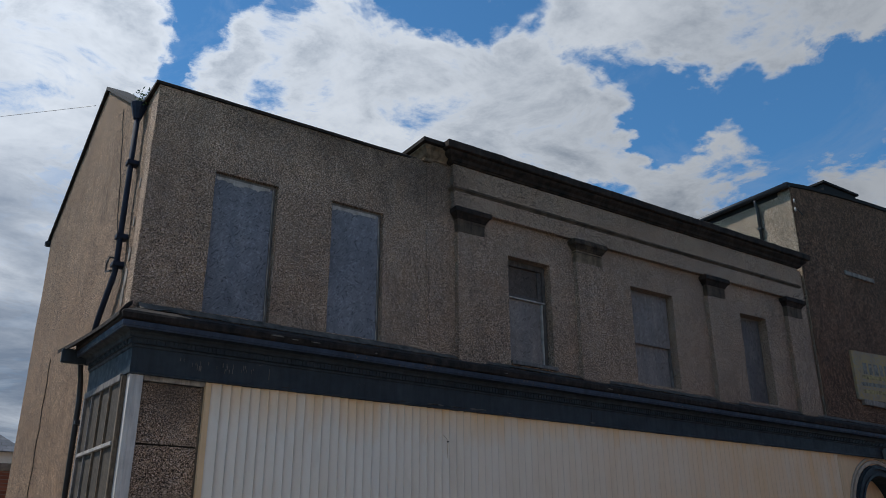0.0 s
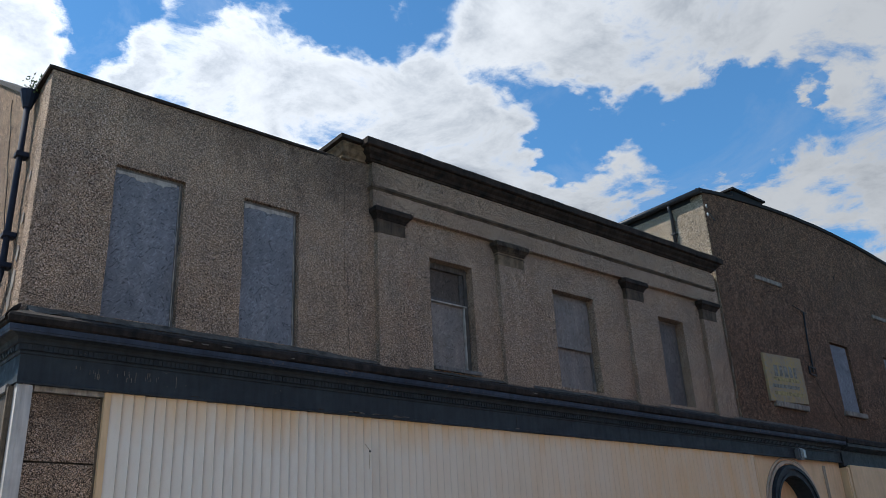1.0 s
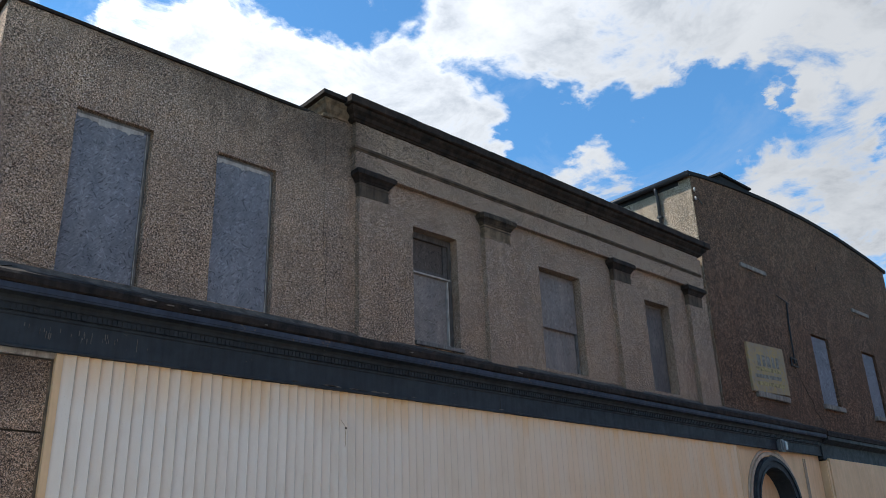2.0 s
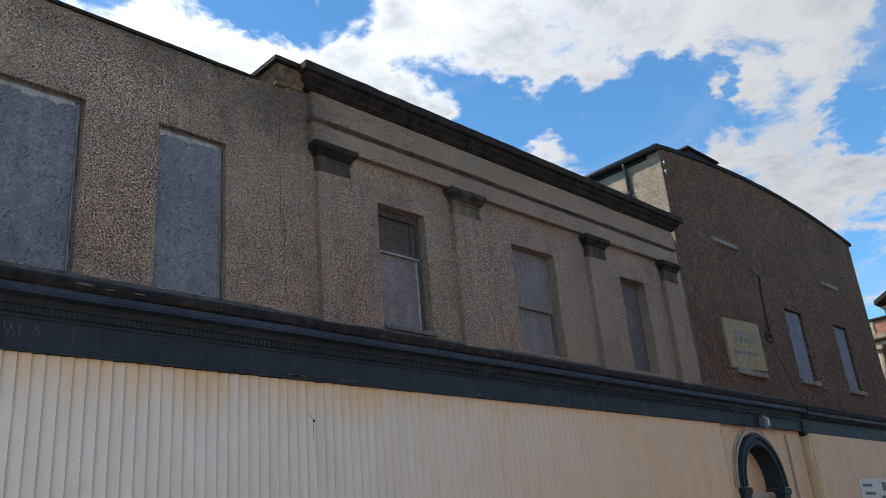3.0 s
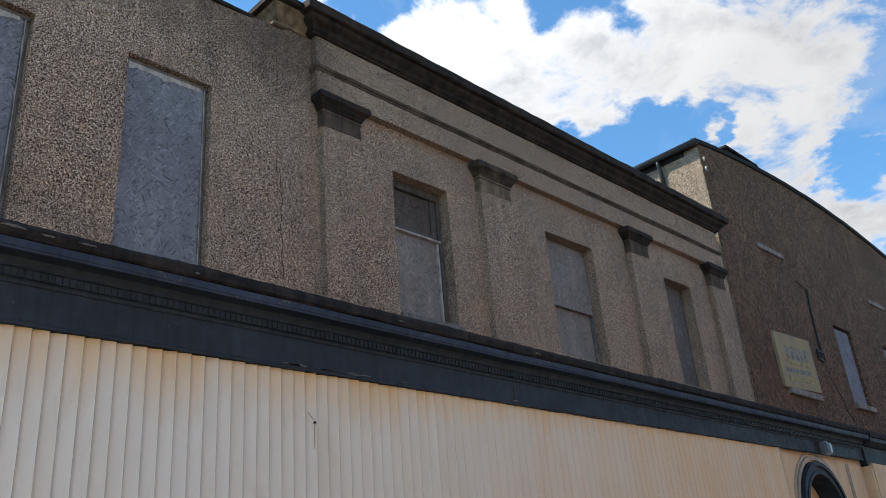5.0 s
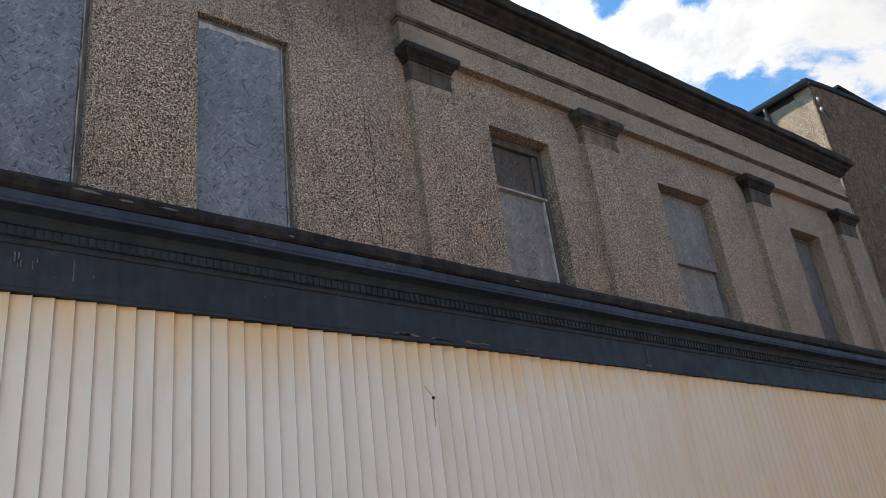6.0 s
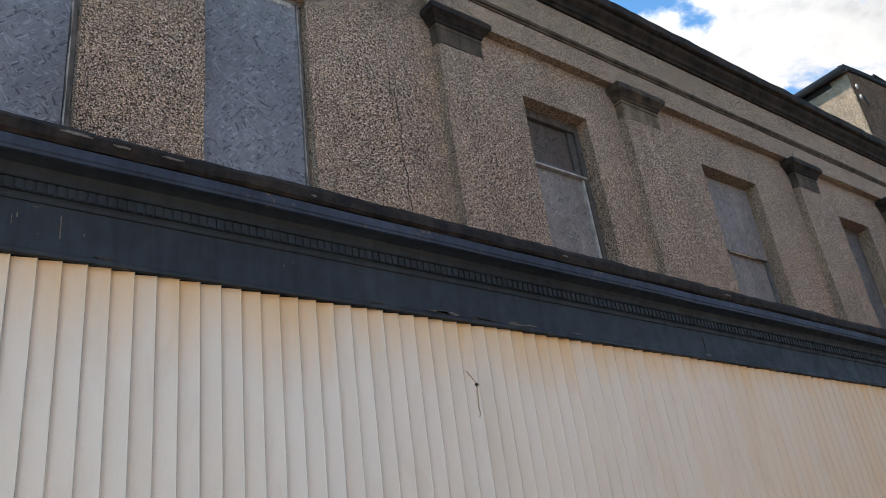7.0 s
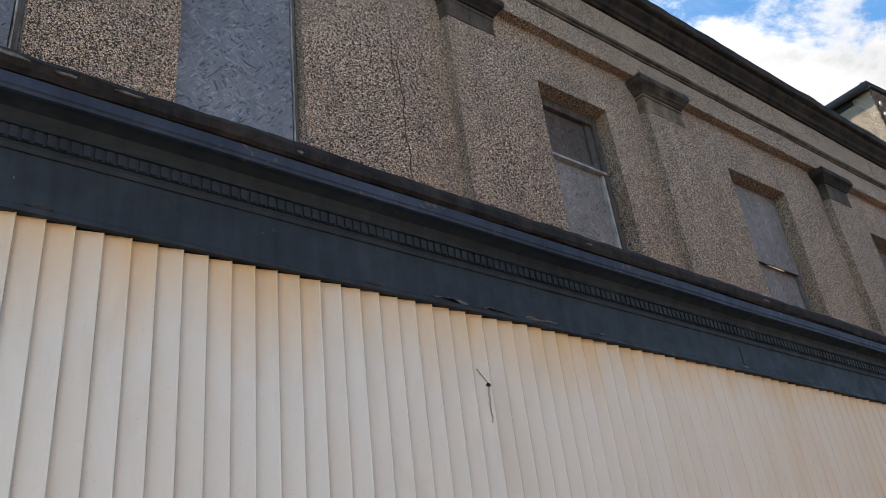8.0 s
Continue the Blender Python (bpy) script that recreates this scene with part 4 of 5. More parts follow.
    for h in wins:
        win = part("window", box(h[0] + 0.01, h[1] - 0.01, Y_HALL + 0.10, Y_HALL + 0.16, h[2] + 0.01, h[3] - 0.01, 0.004), WOOD, b, "boarded-up window with a stone sill")
        part("board", box(h[0] + 0.03, h[1] - 0.03, Y_HALL + 0.07, Y_HALL + 0.09, h[2] + 0.02, h[3] - 0.04, 0.004), OSB_BLUE, win)
        part("sill", box(h[0] - 0.08, h[1] + 0.08, Y_HALL - 0.09, Y_HALL + 0.1, h[2] - 0.13, h[2], 0.012), SILL_STONE, win)
    for a, c in ((19.98, 21.3), (26.6, 27.8)):
        part("ledge", box(a, c, Y_HALL - 0.05, Y_HALL + 0.05, 8.74, 8.86, 0.012), SILL_STONE, b, "pale stone ledge left in the wall")
    part("ledge", box(19.72, 21.32, Y_HALL - 0.08, Y_HALL + 0.05, 5.36, 5.50, 0.012), SILL_STONE, b)
    # insulators on the corner, loose cable and its bracket, small hole
    for z in (10.36, 10.12):
        ins = part("insulator", tube([(x0 - 0.02, Y_HALL - 0.07, z - 0.05), (x0 - 0.02, Y_HALL - 0.07, z - 0.01), (x0 - 0.02, Y_HALL - 0.07, z + 0.04)], 0.021, 10), WHITE_CERAMIC, b, "white ceramic insulator", True)
        part("pin", tube([(x0 - 0.02, Y_HALL - 0.07, z), (x0 + 0.04, Y_HALL + 0.03, z)], 0.01, 6), IRON, ins)
    part("pin", tube([(x0 + 0.02, Y_HALL - 0.1, 10.12), (x0 + 0.34, Y_HALL - 0.03, 10.06)], 0.012, 6), IRON, b)
    cable = part("cable", tube([(22.02 + 0.17 * (z - 6.49) / 1.7 + 0.02 * math.sin(z * 4), Y_HALL - 0.03, z) for z in spread(6.49, 8.2, 0.2)], 0.022, 6), IRON, b, "black loose cable")
    part("cable_bracket", tube([(21.7, Y_HALL - 0.02, 8.3), (22.0, Y_HALL - 0.05, 8.22), (22.35, Y_HALL - 0.03, 8.17)], 0.014, 6), IRON, cable)
    part("clip", tube([(21.84, Y_HALL - 0.03, 6.62), (22.16, Y_HALL - 0.03, 6.6), (22.16, Y_HALL - 0.03, 6.40), (21.84, Y_HALL - 0.03, 6.42), (21.84, Y_HALL - 0.03, 6.62)], 0.025, 6), IRON, cable)
    part("crack", ribbon(jagged(22.05, 6.4, 23.1, 5.0, 0.1, 0.06, 12.0), 0.016, Y_HALL - 0.008), CRACK, b)
    part("hole", box(24.6, 24.66, Y_HALL - 0.012, Y_HALL + 0.02, 9.62, 9.76, 0.008), DARK, b)
    return b


def build_hall_sign():
    s = thing("sign_board", (20.45, Y_HALL - 0.04, 5.5), "faded yellow sign board with worn-off lettering on the wall", "sign")
    part("panel", box(19.54, 21.38, Y_HALL - 0.06, Y_HALL + 0.01, 5.51, 6.72, 0.006), SIGN, s)
    for x, w in ((19.95, 0.16), (20.2, 0.14), (20.43, 0.17), (20.68, 0.14), (20.9, 0.13)):
        part("letter_bar", box(x, x + w, Y_HALL - 0.064, Y_HALL - 0.055, 6.16, 6.44), SIGN_INK, s)
    for x0, x1, z, mat in ((19.85, 21.1, 6.04, SIGN_PALE), (19.75, 21.05, 5.86, SIGN_INK), (19.8, 21.15, 5.68, SIGN_PALE)):
        part("letter_bar", box(x0, x1, Y_HALL - 0.064, Y_HALL - 0.055, z, z + 0.09), mat, s)
    for ob in s.children:
        for v in ob.data.vertices:
            v.co.z += 0.04 * (v.co.x - 20.45)


# ---- shop front ----
Y_FRIEZE, Y_CLAD, X_END = 10.50, 10.55, 21.60
PITCH, N_BOARDS = 0.1345, 104


def ragged(amount):
    def f(p, k, o, z):
        a = noise.noise(Vector((p.x * 1.3, p.y * 1.3, k * 0.7))) + 0.6 * noise.noise(Vector((p.x * 7.0, p.y * 7.0, k * 0.7 + 20)))
        c = noise.noise(Vector((p.x * 1.9, p.y * 1.9, k * 0.7 + 50))) + 0.6 * noise.noise(Vector((p.x * 9.0, p.y * 9.0, k * 0.7 + 70)))
        return o + amount * a, z + amount * 0.7 * c
    return f


def fall(x):
    """The foot of the fascia is not quite level."""
    return 0.0068 * (x - 7.5) + 0.010


def lean(bm):
    """The return runs a little askew to the front."""
    for v in bm.verts:
        v.co.x -= 0.06 * (v.co.y - Y_FRIEZE)
    return bm


def build_shop_front():
    s = thing("closed_shop", (12.0, Y_CLAD, 0), "long closed shop front with navy fascia and cream cladding", "shop")
    path = [(2.42, 12.35), (2.53, Y_FRIEZE), (X_END, Y_FRIEZE)]
    part("frieze", sweep(path, [(-0.12, 3.945), (0.0, 3.945), (0.0, 4.36), (-0.12, 4.36)], 0.3, lambda p, k, o, z: (o + 0.004 * noise.noise(Vector((p.x * 2, p.y * 2, k))), z + (fall(p.x) if k < 2 else 0.0) + 0.004 * noise.noise(Vector((p.x * 3, p.y * 3, k + 4.0))))), BLUE, s, "navy painted fascia board, paint chipped along its foot")
    part("bead", sweep(path, [(-0.01, 4.243), (0.010, 4.245), (0.016, 4.258), (0.016, 4.268), (0.026, 4.282), (-0.01, 4.286)], 0.5), BLUE, s)
    part("dentil_band", sweep(path, [(-0.01, 4.284), (0.036, 4.286), (0.036, 4.375), (-0.01, 4.375)], 0.5), BLUE, s)
    part("foot_batten", sweep(path[1:], [(-0.02, 3.925), (0.012, 3.928), (0.014, 3.95), (0.004, 3.962), (-0.02, 3.962)], 0.2, lambda p, k, o, z: ragged(0.004)(p, k, o, z + fall(p.x))), BLUE, s)
    cor = part("cornice", sweep(path, [(-0.1, 4.358), (0.058, 4.358), (0.066, 4.368), (0.066, 4.40), (0.08, 4.432), (0.15, 4.452), (0.19, 4.452), (0.196, 4.523), (-0.1, 4.53)], 0.3, lambda p, k, o, z: (o + 0.004 * noise.noise(Vector((p.x * 1.5, p.y * 1.5, k))), z + 0.005 * noise.noise(Vector((p.x, p.y, 2.0))))), BLUE, s, "navy painted projecting cornice")
    part("cornice_edge", sweep(path, [(0.18, 4.440), (0.200, 4.441), (0.204, 4.458), (0.212, 4.466), (0.216, 4.524), (0.18, 4.534)], 0.2, lambda p, k, o, z: (o + 0.004 * noise.noise(Vector((p.x * 1.5, p.y * 1.5, 1))), z + 0.005 * noise.noise(Vector((p.x, p.y, 2.0))))), BLUE_EDGE, cor, "navy edge moulding, sheen put into a lighter blue")
    part("capping", sweep(path, [(0.16, 4.535), (0.222, 4.532), (0.240, 4.550), (0.243, 4.612), (0.222, 4.652), (0.02, 4.74), (-0.25, 4.81), (-0.52, 4.90), (-0.52, 4.535)], 0.03, ragged(0.013)), CAPPING, cor, "cracked brown weathered capping")
    part("fillet", sweep([(GABLE_X + 0.1, Y_LEFT + 0.01), (X_END + 0.0, Y_LEFT + 0.01)], [(0.14, 4.83), (0.20, 4.86), (0.10, 4.93), (0.035, 4.985), (-0.02, 5.0), (-0.02, 4.8)], 0.08, ragged(0.012)), FILLET, cor, "rough mortar fillet against the wall")
    # felt apron over the return, steeper than the front and torn at its end
    apron = bmesh.new()
    top, bot = [], []
    for f in spread(0, 1, 0.05):
        j = 0.02 * noise.noise(Vector((f * 14, 0.0, 3.0)))
        out = Vector((2.27 - 0.27 * f ** 1.5 + j, 10.30 + 2.32 * f, 4.625 - 0.05 * f + j))
        wall = Vector((2.56, 10.95 + 1.72 * f, 4.98 - 0.10 * f))
        row = [out, out.lerp(wall, 0.5) + Vector((0, 0, 0.03 + j)), wall]
        top.append([apron.verts.new(v) for v in row])
        bot.append([apron.verts.new(v - Vector((0, 0, 0.05))) for v in row])
    for k in range(len(top) - 1):
        for m in (0, 1):
            apron.faces.new((top[k][m], top[k][m + 1], top[k + 1][m + 1], top[k + 1][m]))
            apron.faces.new((bot[k][m], bot[k + 1][m], bot[k + 1][m + 1], bot[k][m + 1]))
        apron.faces.new((top[k][0], top[k + 1][0], bot[k + 1][0], bot[k][0]))
    for e in (0, -1):
        for m in (0, 1):
            apron.faces.new((top[e][m], bot[e][m], bot[e][m + 1], top[e][m + 1]))
    part("flashing", apron, CAPPING, cor, "torn apron of dark roofing felt")
    bm = box(2.02, 2.5, 12.36, 12.44, 4.36, 4.56, 0.01)
    part("bracket_end", bm, BLUE, cor)
    # dentils under the cornice, the nearest as single pieces
    tooth = mesh_of("dentil", box(-0.02, 0.02, -0.047, 0.0, 0.012, 0.080, 0.002), BLUE)
    pitch, first, single = 0.0565, 2.60, 250
    for i in range(single):
        ob = new("dentil", tooth)
        ob.matrix_basis = Matrix.Translation((first + i * pitch, Y_FRIEZE - 0.0, 4.276))
        put(ob, cor)
    bm = bmesh.new()
    for i in range(single, int((X_END - 0.1 - first) / pitch)):
        x = first + i * pitch
        box(x - 0.02, x + 0.02, Y_FRIEZE - 0.047, Y_FRIEZE, 4.288, 4.356, 0.0, bm)
    tagged(part("dentils", bm, BLUE, cor), kind="stuff")
    for i in range(30):
        y = 10.62 + i * pitch
        ob = new("dentil", tooth)
        ob.matrix_basis = pose(2.53 - 0.06 * (y - Y_FRIEZE), y, 4.276, 0, 0, -93.4)
        put(ob, cor)
    # chipped letters' traces and scratches on the fascia
    rnd = random.Random(3)
    bm = bmesh.new()
    for i in range(26):
        x, z, h = rnd.uniform(3.1, 4.15), rnd.uniform(4.10, 4.19), rnd.uniform(0.02, 0.075)
        box(x, x + rnd.uniform(0.003, 0.008), Y_FRIEZE - 0.0055, Y_FRIEZE + 0.004, z - h, z, 0.0, bm)
    for x, z, h in ((4.37, 4.19, 0.15), (4.14, 4.16, 0.03), (4.5, 4.1, 0.02)):
        box(x, x + 0.006, Y_FRIEZE - 0.0055, Y_FRIEZE + 0.004, z - h, z, 0.0, bm)
    tagged(part("scratches", bm, PALE_CHIP, s, "pale scratches in the paint"), kind="stuff")
    # paint peeled off along the foot, chips in the capping
    def flake(name, x, z, w, h, y, mat, parent, seed, slope=0.0):
        bm = bmesh.new()
        ring = []
        for k in range(22):
            a = 2 * math.pi * k / 22
            g = 1 + 0.7 * noise.noise(Vector((math.cos(a) * 2.6, math.sin(a) * 2.6, seed)))
            ring.append(bm.verts.new((x + w * 0.5 * math.cos(a) * g, y + slope * h * 0.5 * math.sin(a) * g, z + h * 0.5 * math.sin(a) * g)))
        bm.faces.new(ring)
        for v in bmesh.ops.extrude_face_region(bm, geom=bm.faces[:])["geom"]:
            if isinstance(v, bmesh.types.BMVert):
                v.co.y += 0.012
        part(name, bm, mat, parent)
    rnd = random.Random(21)
    for i in range(20):
        x = rnd.uniform(6.9, 8.1) if i < 15 else rnd.uniform(4.3, 16.5)
        flake("peeled_paint", x, 3.972 + fall(x) + rnd.uniform(-0.004, 0.010), rnd.uniform(0.05, 0.16), rnd.uniform(0.008, 0.018), Y_FRIEZE - 0.0055, PALE_CHIP if i % 3 else CRACK, s, i * 3.1)
    for i, (x, z, w, h) in enumerate(((4.36, 4.60, 0.16, 0.02), (4.62, 4.585, 0.11, 0.014), (4.92, 4.59, 0.13, 0.012), (5.9, 4.57, 0.05, 0.016), (8.3, 4.575, 0.06, 0.012), (10.6, 4.58, 0.08, 0.014))):
        flake("chip", x, z, w, h, Y_FRIEZE - 0.252, PALE_CHIP, cor, 60.0 + i * 2.3)
    part("fascia_joint", box(10.34, 10.346, Y_FRIEZE - 0.004, Y_FRIEZE + 0.01, 3.98, 4.2), CRACK, s)
    # corner post, rendered stall panel and trim
    part("corner_post", box(2.55, 2.715, Y_FRIEZE + 0.015, Y_FRIEZE + 0.2, -0.02, 3.93, 0.008), WHITE_TIMBER, s, "flaking white timber corner post")
    part("post_bead", box(2.60, 2.625, Y_FRIEZE + 0.002, Y_FRIEZE + 0.02, -0.02, 3.92, 0.004), WHITE_TIMBER, s)
    part("stall_panel", pierced(cuts(2.735, 3.54, [], 0.12), spread(-0.02, 3.06, 0.15), [], facing(Y_CLAD + 0.06), 0.1, rough=0.008, seed=70.0), DASH, s, "pebbledashed infill panel")
    part("stall_panel", pierced(cuts(2.735, 3.54, [], 0.12), spread(3.085, 3.84, 0.13), [], facing(Y_CLAD + 0.06), 0.1, rough=0.008, seed=73.0), DASH, s)
    part("panel_joint", box(2.735, 3.54, Y_CLAD + 0.085, Y_CLAD + 0.15, 3.05, 3.10), CRACK, s)
    part("panel_head", box(2.735, 3.54, Y_CLAD + 0.02, Y_CLAD + 0.16, 3.855, 3.93, 0.008), BARE_WOOD, s, "rotten pale timber strip")
    # cream cladding boards, each overlapping its neighbour with a raised right edge
    bm = bmesh.new()
    w = PITCH + 0.012
    prof = [(0.0, 0.002), (0.008, -0.002), (w - 0.012, -0.030), (w - 0.003, -0.036), (w, -0.033), (w, -0.018), (0.0, 0.014)]
    zs = spread(0.04, 3.928, 0.65)
    rings = [[bm.verts.new((u, d, z)) for u, d in prof] for z in zs]
    for a, c in zip(rings, rings[1:]):
        for k in range(len(prof)):
            bm.faces.new((a[k], c[k], c[(k + 1) % len(prof)], a[(k + 1) % len(prof)]))
    bm.faces.new(rings[0]); bm.faces.new(rings[-1][::-1])
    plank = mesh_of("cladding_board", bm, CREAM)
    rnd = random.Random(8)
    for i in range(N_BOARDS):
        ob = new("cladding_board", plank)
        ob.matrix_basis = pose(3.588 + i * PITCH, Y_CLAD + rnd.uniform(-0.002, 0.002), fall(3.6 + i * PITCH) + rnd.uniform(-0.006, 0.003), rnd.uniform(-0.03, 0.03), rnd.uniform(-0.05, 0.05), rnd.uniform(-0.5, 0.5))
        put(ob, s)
    part("edge_trim", box(3.525, 3.600, Y_CLAD - 0.02, Y_CLAD + 0.05, 0.02, 3.91, 0.004), CREAM_WALL, s)
    part("edge_trim", box(17.575, 17.665, Y_CLAD - 0.04, Y_CLAD + 0.05, 0.02, 3.95, 0.004), CREAM_WALL, s)
    part("back_wall", box(3.5, 17.66, Y_CLAD + 0.05, Y_CLAD + 0.2, -0.02, 3.94), BOARDED, s)
    # hole torn in a board, with the split below it
    yt = Y_CLAD - 0.034
    tear = ribbon(jagged(7.345, 3.45, 7.325, 3.20, 0.03, 0.014, 3.0), 0.010, yt)
    ribbon(jagged(7.265, 3.545, 7.345, 3.455, 0.02, 0.004, 9.0), 0.004, yt + 0.003, tear)
    box(7.333, 7.360, yt - 0.003, yt + 0.02, 3.438, 3.462, 0.007, tear)
    part("hole", box(7.328, 7.358, yt - 0.006, yt + 0.02, 3.432, 3.462, 0.008), DARK, s)
    part("tear", tear, RUST, s, "rusty split and hole in the cladding")
    # side window round the corner
    win = part("side_window", lean(box(2.50, 2.56, 10.66, 10.72, 0.6, 3.90, 0.006)), BOARDED, s, "small-paned side window with stained boards behind")
    part("frame_head", lean(box(2.49, 2.57, 10.72, 12.3, 3.84, 3.935, 0.008)), WOOD, win)
    part("frame_foot", lean(box(2.46, 2.58, 10.66, 12.3, 0.5, 0.6, 0.008)), WOOD, win)
    part("frame_post", lean(box(2.49, 2.57, 12.22, 12.3, 0.6, 3.84, 0.008)), WOOD, win)
    part("transom", lean(box(2.485, 2.565, 10.72, 12.22, 3.045, 3.095, 0.006)), BARE_WOOD, win)
    for y in (11.12, 11.52, 11.9):
        part("glazing_bar", lean(box(2.495, 2.555, y - 0.015, y + 0.015, 0.6, 3.84, 0.005)), WOOD if y > 11.8 else BOARDED, win)
    for y0, y1 in ((10.72, 11.105), (11.135, 11.505), (11.535, 11.885), (11.915, 12.22)):
        for z0, z1 in ((0.6, 3.045), (3.095, 3.84)):
            part("pane", lean(box(2.522, 2.528, y0, y1, z0, z1)), GRIMY, win)
    part("backing", lean(box(2.535, 2.552, 10.72, 12.22, 0.6, 3.84)), BOARDED, win)
    part("plinth", lean(box(2.50, 2.62, 10.66, 12.35, -0.02, 0.5)), CREAM_WALL, win)
    return s


def build_flood_lamp():
    l = thing("wall_lamp", (19.46, Y_FRIEZE, 4.0), "grey bulkhead lamp fixed to the navy fascia", "lamp")
    part("housing", box(19.34, 19.58, Y_FRIEZE - 0.15, Y_FRIEZE + 0.002, 3.98, 4.25, 0.035), GREY_PLASTIC, l)
    part("lens", box(19.44, 19.57, Y_FRIEZE - 0.175, Y_FRIEZE - 0.14, 4.01, 4.21, 0.016), LAMP_GLASS, l)


# ---- arched doorway and flat-panelled shop ----
ARCH_X, ARCH_Z = 19.12, 2.74


def arch_ring(r0, r1, y0, y1, x=ARCH_X, z=ARCH_Z, steps=28, high=1.06):
    bm = bmesh.new()
    rings = []
    for i in range(steps + 1):
        a = math.pi * i / steps
        c, s_ = math.cos(a), math.sin(a) * high
        rings.append([bm.verts.new((x + r * c, y, z + r * s_)) for r, y in ((r0, y0), (r1, y0), (r1, y1), (r0, y1))])
    for p, q in zip(rings, rings[1:]):
        for k in range(4):
            bm.faces.new((p[k], q[k], q[(k + 1) % 4], p[(k + 1) % 4]))
    bm.faces.new(rings[0]); bm.faces.new(rings[-1][::-1])
    return bm


def build_doorway():
    d = thing("arched_doorway", (ARCH_X, 10.6, 0), "cream rendered doorway with a navy moulded round arch", "doorway")
    # wall with an arched opening, made of columns under and over the curve
    bm = bmesh.new()
    r = 0.86
    xs = [17.70] + [ARCH_X - r * math.cos(math.pi * i / 24) for i in range(25)] + [21.60]
    lows = [-0.02] + [ARCH_Z + 1.06 * r * math.sin(math.pi * i / 24) for i in range(25)] + [-0.02]
    y0, y1 = 10.60, 10.98
    def slab(xa, za, xb, zb):
        lo = [(xa, za), (xb, zb), (xb, 4.09), (xa, 4.09)]
        f, g = [bm.verts.new((x, y0, z)) for x, z in lo], [bm.verts.new((x, y1, z)) for x, z in lo]
        bm.faces.new(f); bm.faces.new(g[::-1])
        for k in range(4):
            bm.faces.new((f[k], g[k], g[(k + 1) % 4], f[(k + 1) % 4]))
    slab(xs[0], -0.02, xs[1], -0.02)
    slab(xs[-2], -0.02, xs[-1], -0.02)
    for i in range(1, 25):
        slab(xs[i], lows[i], xs[i + 1], lows[i + 1])
    part("surround", bm, CREAM_WALL, d)
    arch = part("arch", arch_ring(0.86, 1.06, 10.52, 10.62), BLUE, d, "navy painted arch moulding")
    part("inner_roll", arch_ring(0.83, 0.885, 10.50, 10.96), BLUE, arch)
    part("outer_roll", arch_ring(0.97, 1.04, 10.485, 10.60), BLUE, arch)
    part("hood_mould", arch_ring(1.09, 1.16, 10.55, 10.61), CREAM_DIRTY, d)
    part("hood_mould", arch_ring(1.19, 1.23, 10.57, 10.61), CREAM_DIRTY, d)
    for side in (-1, 1):
        x = ARCH_X + side * 0.92
        jamb = part("jamb", box(x - 0.13, x + 0.13, 10.53, 10.97, -0.02, ARCH_Z - 0.16, 0.015), BLUE, d)
        part("jamb_capital", box(x - 0.19, x + 0.19, 10.47, 10.97, ARCH_Z - 0.16, ARCH_Z - 0.02, 0.02), BLUE, jamb)
        part("jamb_capital", box(x - 0.16, x + 0.16, 10.50, 10.97, ARCH_Z - 0.23, ARCH_Z - 0.16, 0.015), BLUE, jamb)
    part("tympanum", box(ARCH_X - 0.80, ARCH_X + 0.80, 10.90, 10.95, 2.62, 3.62), CREAM_WALL, d, "cream board in the head of the arch")
    part("transom", box(ARCH_X - 0.80, ARCH_X + 0.80, 10.70, 10.95, 2.52, 2.66, 0.02), CREAM_DIRTY, d)
    part("transom", box(ARCH_X - 0.80, ARCH_X + 0.80, 10.66, 10.95, 2.42, 2.50, 0.02), CREAM_DIRTY, d)
    part("door", box(ARCH_X - 0.79, ARCH_X + 0.79, 10.86, 10.92, 0.0, 2.42, 0.006), WOOD, d)
    for x in (20.72, 20.79):
        part("panel_mould", box(x, x + 0.04, 10.57, 10.605, -0.02, 3.93, 0.008), CREAM_DIRTY, d)
    part("step", box(ARCH_X - 0.9, ARCH_X + 0.9, 10.45, 10.95, -0.02, 0.12, 0.01), FLAGS, d)


